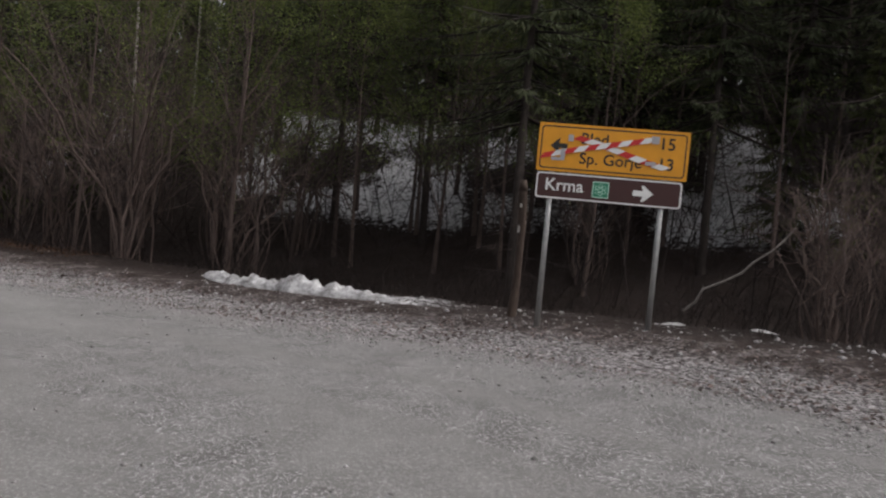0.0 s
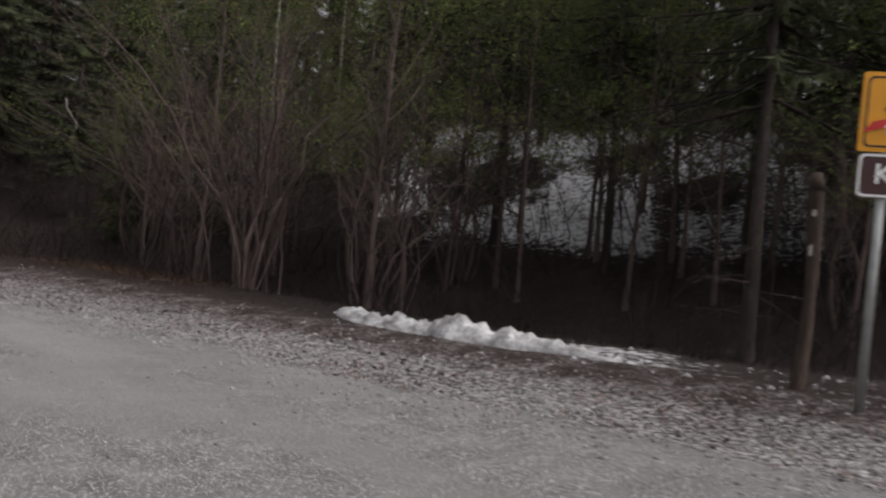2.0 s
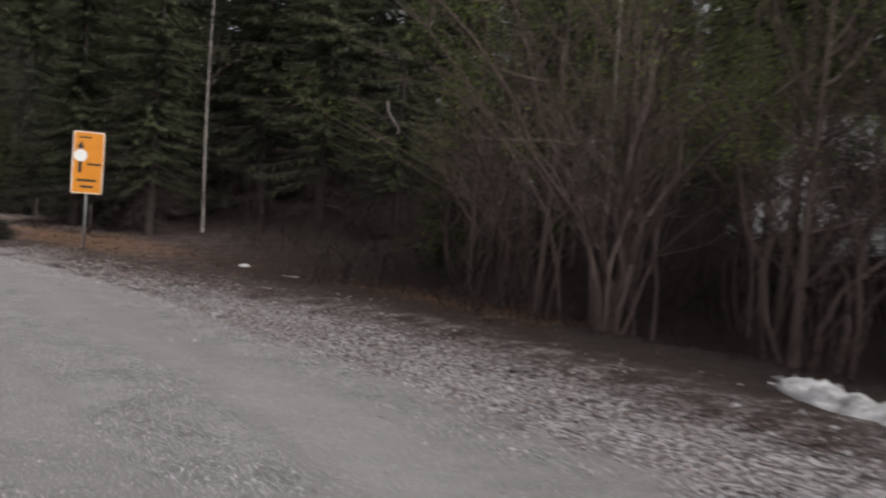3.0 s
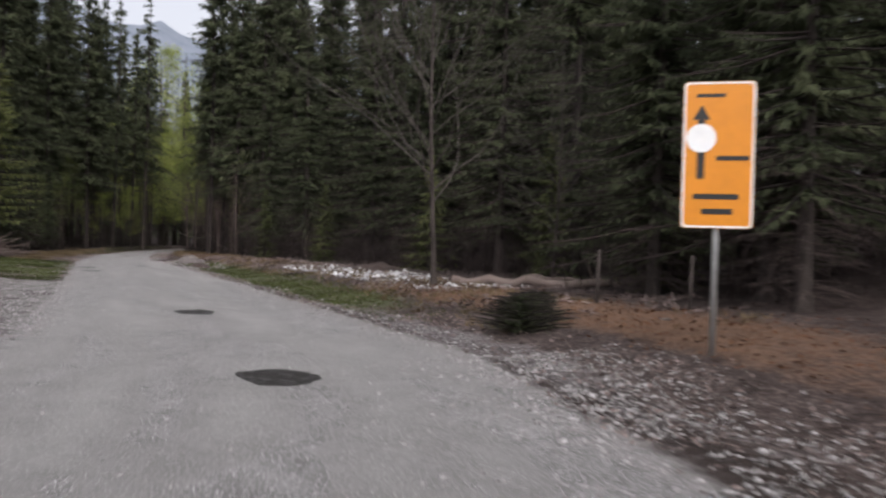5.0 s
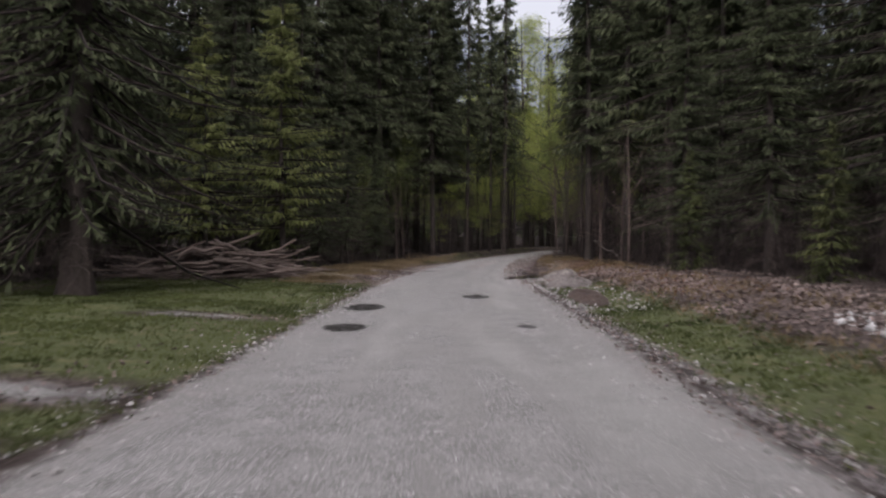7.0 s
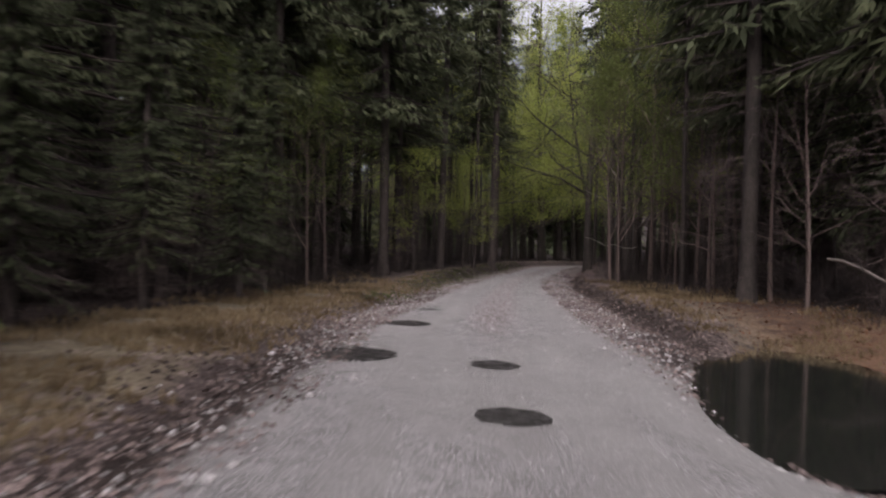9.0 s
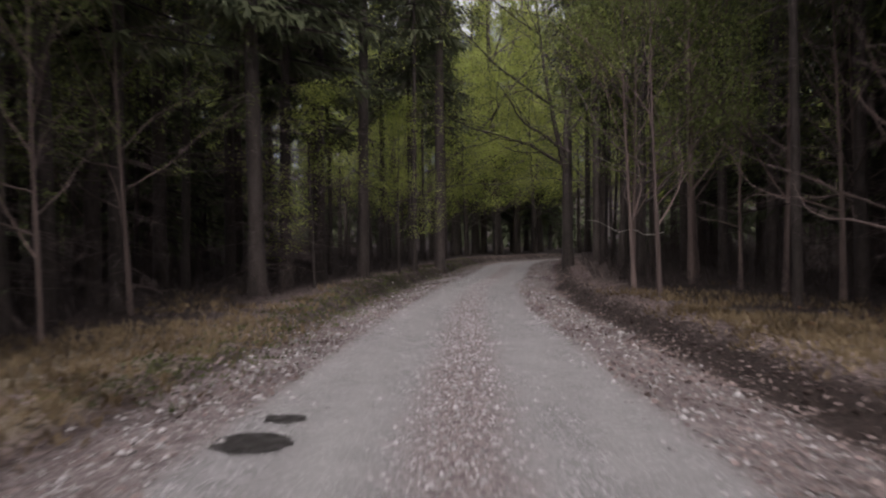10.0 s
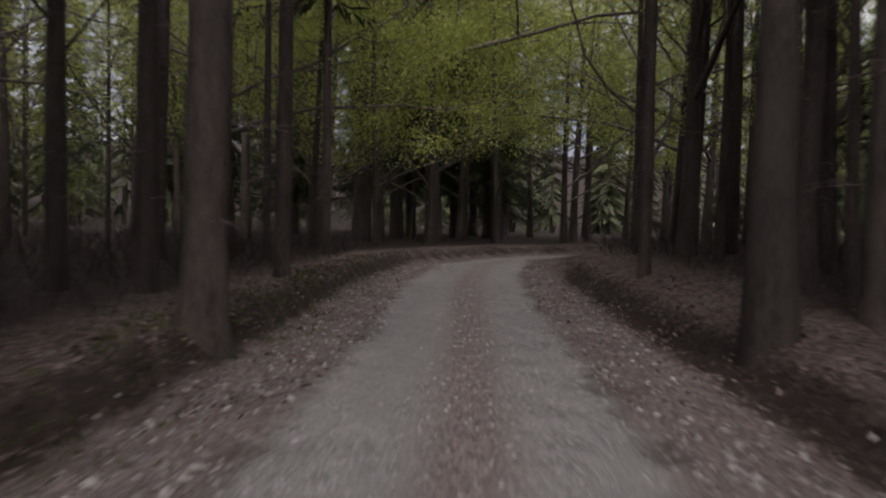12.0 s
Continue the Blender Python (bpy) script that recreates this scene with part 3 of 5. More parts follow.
# far wooded ridge beyond the trees, the haze of distance held in its colour
ridge = Geo()
rx = np.linspace(-1100, 700, 90)
rows = []
for k, (dy, hz) in enumerate(((0, 0), (60, 0.35), (150, 0.7), (260, 1.0), (400, 0.9))):
    top = 150 + 130 * fractal(rx * 0.004, rx * 0 + 3, 71) + 25 * fractal(rx * 0.03, rx * 0 + k, 77)
    rows.append(np.stack([-620 - dy + 0 * rx, rx * 0.9 + 60, top * hz - 10], 1))
rv = np.concatenate(rows)
i_, j_ = np.meshgrid(np.arange(4), np.arange(89), indexing="ij")
rq = np.stack([i_ * 90 + j_, i_ * 90 + j_ + 1, (i_ + 1) * 90 + j_ + 1, (i_ + 1) * 90 + j_], -1).reshape(-1, 4)
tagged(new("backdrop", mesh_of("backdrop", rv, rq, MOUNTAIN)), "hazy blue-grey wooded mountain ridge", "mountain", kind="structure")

# ------------------------------------------------------------------ trees


def trunk_line(h, r, rng, lean=0.02, n=9, flare=1.5, power=1.0):
    u = np.linspace(0, 1, n) ** power
    bend = np.stack([np.sin(u * 3 + rng.rand() * 6) - math.sin(rng.rand() * 6) * 0, np.cos(u * 2.5 + rng.rand() * 6)], 1) * lean * h * 0.35
    bend -= bend[0]
    pts = np.stack([bend[:, 0], bend[:, 1], u * h - 0.25 * (u == 0)], 1)
    rad = r * (1 - 0.93 * u) * np.where(u == 0, flare, 1 + 0.05 * np.sin(u * 60 + h))
    return pts, rad


def needle_boughs(h, low, reach, rng, gap, per, stations, twig, wood, needles, droop=0.35, spread=1.0, sparse=1.0, rings=4, blades=5):
    """Whorls of drooping boughs: thin wood, and twigs as narrow blades on both sides and hanging below."""
    z = low
    while z < h - 0.15:
        u = (z - low) / (h - low)
        length0 = reach * (1 - u) ** 0.85 * (0.8 + 0.4 * rng.rand()) + 0.12
        for _ in range(per):
            if rng.rand() > sparse:
                continue
            az, ln = rng.rand() * 6.283, length0 * (0.5 + 0.65 * rng.rand())
            o = np.array([math.cos(az), math.sin(az), 0])
            s = np.array([-o[1], o[0], 0])
            zz = z + rng.randn() * gap * 0.6
            k = np.linspace(0, 1, stations + 1)
            dr = droop * (0.4 + 1.1 * rng.rand()) * (1 - 0.8 * u)
            pts = o * (ln * k)[:, None] + s * (0.15 * ln * rng.randn() * k * k)[:, None]
            pts[:, 2] = zz - dr * ln * (k**1.1) + 0.34 * dr * ln * k**3
            spine = pts[np.linspace(0, stations, rings).round().astype(int)]
            wood.tube(spine, np.linspace(0.012 + 0.012 * ln, 0.004, rings), 3)
            p = np.repeat(pts[1:], blades, 0)
            m = len(p)
            kk = np.repeat(k[1:], blades)
            hand = np.tile(np.array([1.0, -1.0, 0.0, 0.55, -0.55])[:blades], stations)
            p = p + o * (ln / stations * (rng.rand(m) - 0.5))[:, None]
            way = o * (0.35 + 0.5 * rng.rand(m))[:, None] + s * (hand * (0.5 + 0.6 * rng.rand(m)) * spread)[:, None]
            way[:, 2] = -0.15 - 0.5 * rng.rand(m) - 0.45 * (np.abs(hand) < 0.6)
            way = unit(way + 0.2 * rng.randn(m, 3))
            side = unit(np.cross(way, np.array([0, 0, 1.0]) + 0.6 * rng.randn(m, 3)))
            tl = twig * (0.4 + 0.8 * rng.rand(m)) * (0.35 + 0.9 * (1 - kk) ** 0.7) * (0.35 + 0.65 * min(1, ln / 1.2))
            needles.quads(kites(p, way, side, tl, tl * (0.055 + 0.05 * rng.rand(m))))
        z += gap * (0.7 + 0.6 * rng.rand())


def dead_twigs(g, n, z0, z1, reach, rng):
    """Dry bare lower branches with a few side twigs."""
    for _ in range(n):
        z = z0 + (z1 - z0) * rng.rand()
        az, ln = rng.rand() * 6.283, reach * (0.35 + 0.65 * rng.rand())
        o = np.array([math.cos(az), math.sin(az), 0])
        k = np.linspace(0, 1, 4)
        p = o * (ln * k)[:, None] + np.array([0, 0, z]) + np.outer(k**1.4, [0, 0, -0.35 * ln * rng.rand()]) + 0.05 * ln * rng.randn(4, 3) * k[:, None]
        g.tube(p, np.linspace(0.009, 0.003, 4), 3)
        for i in (1, 2, 2):
            d = unit(o + 0.8 * rng.randn(3) * np.array([1, 1, 0.7]))
            g.tube(np.stack([p[i], p[i] + d * ln * 0.2, p[i] + d * ln * 0.38 - np.array([0, 0, 0.06 * ln])]), [0.006, 0.004, 0.002], 3)


def spruce(label, h, r, reach, low, seed, gap=0.42, per=6, stations=7, twig=0.75, mat=NEEDLES, sparse=1.0, droop=0.4, category="tree", rings=4, blades=5, dead=0):
    rng = np.random.RandomState(seed)
    t = thing("spruce_tree", label, category)
    g, wood, nd = Geo(), Geo(), Geo()
    g.tube(*trunk_line(h, r, rng, n=11, power=1.6), 9)
    needle_boughs(h, low, reach, rng, gap, per, stations, twig, wood, nd, droop, sparse=sparse, rings=rings, blades=blades)
    part("trunk", g.mesh("trunk", BARK_DARK), t)
    part("bough_layer", wood.mesh("bough_layer", TWIG_SHADED), t)
    if dead:
        dg = Geo()
        dead_twigs(dg, dead, 0.4, low + 1.5, reach * 0.7, rng)
        part("dead_branchwork", dg.mesh("dead_branchwork", DEAD_TWIG), t)
    part("crown", nd.mesh("crown", mat, False), t)
    return t


def grow(g, start, way, length, r, depth, rng, tips, kids=4, bend=0.25, up=0.15, angle=0.75, sides=5, split=0.35):
    n = 5 if depth else 4
    pts, d = [np.array(start, float)], unit(np.array(way, float))
    for _ in range(n - 1):
        d = unit(d + bend * 0.5 * rng.randn(3) + np.array([0, 0, up * 0.5]))
        pts.append(pts[-1] + d * length / (n - 1))
    pts = np.array(pts)
    rad = np.linspace(r, r * (0.45 if depth else 0.25), n)
    g.tube(pts, rad, max(3, sides))
    if depth == 0:
        tips.append(pts)
        return
    for k in range(kids):
        u = split + (1 - split) * (k + 0.6 * rng.rand()) / kids
        f = u * (n - 1)
        i = min(int(f), n - 2)
        p = pts[i] + (pts[i + 1] - pts[i]) * (f - i)
        d0 = unit(pts[i + 1] - pts[i])
        s = unit(np.cross(d0, rng.randn(3)))
        grow(g, p, d0 * math.cos(angle) + s * math.sin(angle), length * (0.42 + 0.25 * rng.rand()) * (1.15 - 0.4 * u), r * (1 - 0.5 * u) * 0.5, depth - 1, rng, tips, kids, bend, up, angle, sides - 1, 0.25)
    grow(g, pts[-1], pts[-1] - pts[-2], length * 0.5, rad[-1], depth - 1, rng, tips, kids, bend, up, angle, sides - 1, 0.2)


def leaf_cloud(tips, per, size, rng, flat=0.5, spread=0.25):
    """Leaves in sprays round the twigs."""
    base = np.concatenate([t[rng.randint(0, len(t), per)] for t in tips])
    m = len(base)
    base = base + spread * rng.randn(m, 3) * np.array([1, 1, 0.35])
    way = unit(rng.randn(m, 3) * np.array([1, 1, flat]) + np.array([0, 0, -0.25]))
    side = unit(np.cross(way, np.array([0, 0, 1.0]) + 0.7 * rng.randn(m, 3)))
    ln = size * (0.6 + 0.7 * rng.rand(m))
    return kites(base, way, side, ln, ln * 0.32)


def broadleaf(name, label, h, r, seed, bark, depth=3, kids=4, leaves=0, leaf=None, size=0.09, first=0.3, lean=(0, 0), angle=0.75, spread=0.25, limb=0.38, up=0.15, wood="branchwork", stout=0.5, gap=0.055, stem_bark=None, rise=0.35):
    rng = np.random.RandomState(seed)
    t = thing(name, label, "tree")
    g, b, tips = Geo(), Geo(), []
    pts, rad = trunk_line(h * 0.9, r, rng, 0.04, 10, 1.35)
    pts[:, :2] += np.outer(np.linspace(0, 1, 10) ** 1.2, lean)
    g.tube(pts, rad * 1.0, 9)
    u = first
    while u < 0.98:
        f = u * 9
        i = min(int(f), 8)
        p = pts[i] + (pts[i + 1] - pts[i]) * (f - i)
        az = rng.rand() * 6.283
        el = rise + 0.5 * u + 0.2 * rng.randn()
        way = (math.cos(az) * math.cos(el), math.sin(az) * math.cos(el), math.sin(el))
        grow(b, p, way, h * limb * (1.05 - 0.75 * u) * (0.7 + 0.5 * rng.rand()), r * (1 - 0.85 * u) * stout, depth - 1, rng, tips, kids, 0.3, up, angle)
        u += gap * (0.7 + 0.6 * rng.rand())
    part("trunk", g.mesh("trunk", stem_bark or bark), t)
    part(wood, b.mesh(wood, bark), t)
    if leaves:
        c = Geo()
        c.quads(leaf_cloud(tips, leaves, size, rng, spread=spread))
        part("crown", c.mesh("crown", leaf, False), t)
    return t


def hazel(label, h, stems, spread, seed, mat=TWIG_BROWN, leaves=0, name="hazel_bush"):
    """Many arching stems from one stool, each with side twigs."""
    rng = np.random.RandomState(seed)
    t = thing(name, label, "bush")
    tw, tips = Geo(), []
    for k in range(stems):
        az = rng.rand() * 6.283
        out = min(4.4, spread * (0.25 + rng.rand()) * (0.5 + 0.7 * rng.rand()))
        hh = h * (0.55 + 0.5 * rng.rand())
        u = np.linspace(0, 1, 8)
        o = np.array([math.cos(az), math.sin(az)])
        b0 = 0.25 * rng.randn(2)
        pts = np.stack([b0[0] + o[0] * out * u**1.7, b0[1] + o[1] * out * u**1.7, hh * (u - 0.14 * (out / spread) * u**3) - 0.1 * (u == 0)], 1)
        pts[:, :2] += np.cumsum(0.14 * rng.randn(8, 2), 0)
        r = 0.015 + 0.042 * rng.rand() ** 2
        g = Geo()
        g.tube(pts, np.linspace(r, 0.005, 8), 5)
        part("stem", g.mesh("stem", mat), t)
        for _ in range(9):
            i = rng.randint(2, 7)
            d = unit(unit(pts[i] - pts[i - 1]) + 0.65 * rng.randn(3) * np.array([1, 1, 0.6]))
            grow(tw, pts[i], d, hh * (0.14 + 0.2 * rng.rand()), 0.008, 1, rng, tips, 3, 0.35, 0.1, 0.6, 3)
    part("twig_spray", tw.mesh("twig_spray", mat), t)
    if leaves:
        c = Geo()
        c.quads(leaf_cloud(tips, leaves, 0.05, rng))
        part("foliage", c.mesh("foliage", HAZEL_LEAF, False), t)
    return t


def tall_trunk(label, h, r, crown_low, seed, bark=BARK_DARK, reach=2.4):
    """Forest spruce with a bare lower stem, dead stubs, and its crown high up."""
    rng = np.random.RandomState(seed)
    t = thing("forest_spruce", label, "tree")
    g, st, wood, nd = Geo(), Geo(), Geo(), Geo()
    g.tube(*trunk_line(h, r, rng, 0.016, 13, 1.5, 1.8), 12)
    dead_twigs(st, 40, 1.2, crown_low + 0.8, 1.1, rng)
    needle_boughs(h, crown_low, reach, rng, 0.75, 6, 7, 0.7, wood, nd, 0.45, rings=2)
    part("trunk", g.mesh("trunk", bark), t)
    part("dead_branchwork", st.mesh("dead_branchwork", DEAD_TWIG), t)
    part("bough_layer", wood.mesh("bough_layer", TWIG_SHADED), t)
    part("crown", nd.mesh("crown", NEEDLES, False), t)
    return t


def plant(master, x, y, scale=1.0, rz=None, rng=None, tilt=0.0, sink=0.05):
    rz = rz if rz is not None else (rng.rand() * 360 if rng is not None else 0)
    m = pose(x, y, height(x, y) - sink, tilt, 0, rz) @ Matrix.Scale(scale, 4)
    return copy_thing(master, m)


def settle(master, x, y, scale=1.0, rz=0, sink=0.05):
    """Puts the first one of a kind at its own place."""
    master.matrix_basis = pose(x, y, height(x, y) - sink, 0, 0, rz) @ Matrix.Scale(scale, 4)
    return master


rng = np.random.RandomState(7)
DARK = "tall dark green spruce with drooping boughs"
S_EDGE = [spruce("dark green spruce with boughs above dry brown twigs", 17, 0.20, 3.1, 2.9, 11, 0.40, 8, 11, 0.40, rings=3, dead=190),
          spruce("dark green spruce with dry brown lower twigs", 14, 0.17, 2.7, 1.9, 12, 0.36, 8, 11, 0.37, rings=3, dead=150)]
S_FAR = [spruce(DARK, 24, 0.26, 3.6, 2.6, 13, 0.6, 7, 9, 0.70, rings=2, dead=70), spruce(DARK, 20, 0.22, 3.2, 2.0, 14, 0.58, 7, 9, 0.66, rings=2, dead=60), spruce(DARK, 27, 0.28, 3.9, 3.6, 15, 0.66, 7, 9, 0.74, rings=2, dead=80)]
S_BARE = [spruce("tall spruce with a high crown over dry brown twigs", 25, 0.19, 2.9, 6.5, 24, 0.58, 7, 8, 0.68, rings=2, dead=120), spruce("tall spruce with a high crown over dry brown twigs", 22, 0.16, 2.6, 5.2, 25, 0.54, 7, 8, 0.64, rings=2, dead=110)]
S_HILL = [spruce("spruce with green boughs above a bare lower stem", 17, 0.16, 2.9, 3.4, 18, 0.5, 6, 7, 0.7, NEEDLES, rings=2, dead=50), spruce("spruce with green boughs above a bare lower stem", 14, 0.13, 2.5, 2.8, 19, 0.45, 6, 7, 0.65, NEEDLES, rings=2, dead=50)]
S_YOUNG = [spruce("young spruce in fresh mid-green needles", 7.5, 0.09, 1.9, 0.3, 16, 0.33, 6, 7, 0.5, NEEDLES_LIGHT)]
LARCHES = [spruce("young larch in light yellow-green needles", 10.5, 0.12, 3.5, 1.9, 17, 0.34, 7, 11, 0.40, LARCH, 0.8, 0.05)]
TALL = [tall_trunk("tall forest spruce with a bare dark trunk", 26, 0.18, 9.0, 21), tall_trunk("tall forest spruce with a bare dark trunk", 23, 0.145, 7.5, 22), tall_trunk("tall forest spruce with a slim bare trunk", 21, 0.095, 8.0, 23, reach=1.8)]
BEECHES = [broadleaf("beech_tree", "beech tree in fresh yellow-green leaf", 17, 0.20, 31, BARK_GREY, 3, 3, 52, BEECH, 0.09, 0.22, angle=0.8, spread=0.3, limb=0.36, up=0.05, stem_bark=BARK_DARK),
           broadleaf("beech_tree", "beech tree in fresh yellow-green leaf", 14, 0.15, 32, BARK_GREY, 3, 3, 52, BEECH, 0.09, 0.18, angle=0.8, spread=0.3, limb=0.38, up=0.05, stem_bark=BARK_DARK)]
SLIM = [broadleaf("slim_beech", "tall slim beech with a dark bare stem and fresh leaves above", 17, 0.10, 56, BARK_DARK, 2, 3, 60, BEECH, 0.085, 0.34, angle=0.8, spread=0.3, limb=0.24, up=0.05, gap=0.06),
        broadleaf("slim_beech", "tall slim beech with a dark bare stem and fresh leaves above", 14, 0.075, 57, BARK_DARK, 2, 3, 60, BEECH, 0.085, 0.28, angle=0.8, spread=0.3, limb=0.26, up=0.05, gap=0.06)]
SAPLINGS = [broadleaf("beech_sapling", "slim beech sapling with thin fresh leaves", 6.5, 0.045, 33, BARK_GREY, 2, 4, 110, BEECH, 0.06, 0.2, angle=0.85, spread=0.22, limb=0.34, up=0.03, stem_bark=BARK_DARK),
            broadleaf("beech_sapling", "slim beech sapling with thin fresh leaves", 5.0, 0.035, 34, BARK_GREY, 2, 4, 70, BEECH, 0.06, 0.18, angle=0.85, spread=0.2, limb=0.36, up=0.03, stem_bark=BARK_DARK)]
BARE = [broadleaf("bare_tree", "leafless broadleaf tree with grey bark", 10.5, 0.08, 35, BARK_ASH, 4, 3, 0, None, 0.1, 0.24, angle=0.6, limb=0.5, up=0.2, stout=0.36, gap=0.02, stem_bark=BARK_DARK, rise=0.62),
        broadleaf("bare_tree", "slim leafless tree with brownish bark", 8.5, 0.07, 36, TWIG_BROWN, 3, 3, 0, None, 0.1, 0.25, angle=0.6, limb=0.34, up=0.25)]
HAZELS = [hazel("leafless hazel bush with many arching brown stems", 6.8, 28, 6.0, 41), hazel("leafless hazel bush with thin brown stems", 5.2, 18, 1.7, 42),
          hazel("hazel bush with a few small opening leaves", 5.6, 16, 1.5, 43, leaves=5)]

# junction: the bushes and trees along the verge, each at its own place
olive = broadleaf("young_tree", "young broadleaf tree with small olive opening leaves", 8.5, 0.055, 37, TWIG_BROWN, 3, 3, 30, HAZEL_LEAF, 0.06, 0.2, angle=0.7, limb=0.36, up=0.12, spread=0.18)
settle(olive, -5.4, 20.9, 1.0, 0)
for x, y, s in ((-4.0, 22.3, 1.1), (-2.3, 21.3, 0.9), (-0.8, 23.6, 1.1), (1.4, 20.4, 0.9), (3.0, 17.6, 0.8), (-8.6, 23.8, 1.1), (-6.6, 24.6, 1.2), (0.2, 26.0, 1.2), (-10.8, 26.2, 1.1), (-76.0, 26.8, 0.9), (-81.6, 27.2, 0.9), (-88.0, 28.0, 0.9), (-79.4, 12.6, 0.7), (-84.0, 14.6, 0.7), (-9.4, 21.4, 1.0), (2.6, 21.8, 1.1), (5.2, 20.2, 1.0), (-2.8, 26.0, 1.2), (-12.2, 24.0, 1.0), (-0.2, 20.6, 0.95), (0.8, 22.9, 1.1), (-87.5, 14.8, 0.9), (-90.0, 13.4, 1.0), (-92.2, 26.4, 1.45), (-95.6, 28.0, 1.6), (-89.0, 27.0, 1.2), (-99.2, 29.4, 1.5), (-91.0, 24.6, 0.95), (-88.7, 24.3, 0.9), (-94.0, 25.6, 1.1)):
    plant(olive, x, y, s, rng=rng)
settle(HAZELS[0], -7.6, 19.9, 1.0, 20)
settle(HAZELS[1], -4.6, 19.6, 1.0, 0)
settle(HAZELS[2], -3.9, 23.0, 1.0, 0)
for x, y, k, s in ((-10.4, 22.5, 0, 0.85), (-6.0, 22.6, 2, 1.05), (5.4, 11.6, 1, 0.62), (6.4, 13.4, 1, 0.7), (8.0, 15.0, 1, 0.7), (-12.8, 25.0, 1, 1.0), (3.2, 18.6, 1, 0.7), (-9.0, 25.5, 2, 1.1), (10.0, 11.0, 1, 0.9), (11.5, 16.0, 0, 0.7)):
    plant(HAZELS[k], x, y, s, rng=rng)
settle(BARE[0], -34.2, 23.6, 0.92, 40)
settle(BARE[1], -4.9, 19.3, 0.9, 0)
for x, y, k, s in ((-36.4, 28.3, 0, 0.75), (-2.9, 22.4, 1, 0.9), (0.9, 21.9, 1, 0.85), (-11.0, 29.3, 1, 1.25), (4.2, 19.5, 1, 0.8), (-8.4, 23.4, 1, 1.0), (7.0, 18.0, 1, 0.8), (-1.0, 24.0, 1, 0.9), (-75.0, 25.6, 1, 0.8), (-77.2, 25.0, 1, 0.7), (-80.2, 25.6, 1, 0.85), (-83.0, 25.2, 1, 0.7), (-86.4, 26.6, 1, 0.9), (-79.0, 27.6, 1, 1.0), (-90.5, 26.8, 1, 0.8), (-73.4, 25.6, 1, 0.9), (2.3, 23.2, 1, 1.0), (9.0, 20.0, 1, 1.0), (-5.8, 24.6, 1, 1.05), (-72.0, 27.0, 1, 0.9)):
    plant(BARE[k], x, y, s, rng=rng)
sign_spruce = spruce("slim spruce with a bare dark lower stem", 16, 0.115, 2.3, 4.0, 20, 0.36, 6, 11, 0.32, rings=3, dead=40)
settle(sign_spruce, 1.45, 17.0, 1.0, 10)
for x, y, s in ((5.6, 18.2, 0.85), (7.6, 18.8, 0.9), (4.4, 22.0, 1.0), (6.6, 21.6, 1.0), (9.2, 17.6, 0.9), (10.4, 20.4, 1.0), (3.4, 20.4, 0.9)):
    plant(sign_spruce, x, y, s, rng=rng)
plant(sign_spruce, -0.6, 22.8, 0.95, rng=rng)
plant(sign_spruce, 2.6, 24.0, 1.0, rng=rng)
plant(sign_spruce, -3.4, 25.4, 1.0, rng=rng)
settle(TALL[0], -97.8, 18.8, 0.95, 10)

# pale birch stems among the spruces
rngb = np.random.RandomState(3)
birch = thing("birch_tree", "thin pale birch stem without leaves", "tree")
_g, _b, _t = Geo(), Geo(), []
_p, _r = trunk_line(11, 0.045, rngb, 0.03)
_g.tube(_p, _r, 7)
for k in range(16):
    i = rngb.randint(3, 8)
    az = rngb.rand() * 6.28
    grow(_b, _p[i] + (_p[i + 1] - _p[i]) * rngb.rand() if i < 8 else _p[8], (math.cos(az) * 0.7, math.sin(az) * 0.7, 0.6), 1.6, 0.012, 1, rngb, _t, 3)
part("trunk", _g.mesh("trunk", BARK_PALE), birch)
part("branchwork", _b.mesh("branchwork", TWIG_BROWN), birch)
settle(birch, -24.0, 27.35, 1.0, 0)
for x, y, s in ((-11.1, 29.3, 1.5), (-9.6, 31.0, 1.3)):
    plant(birch, x, y, s, rng=rng)

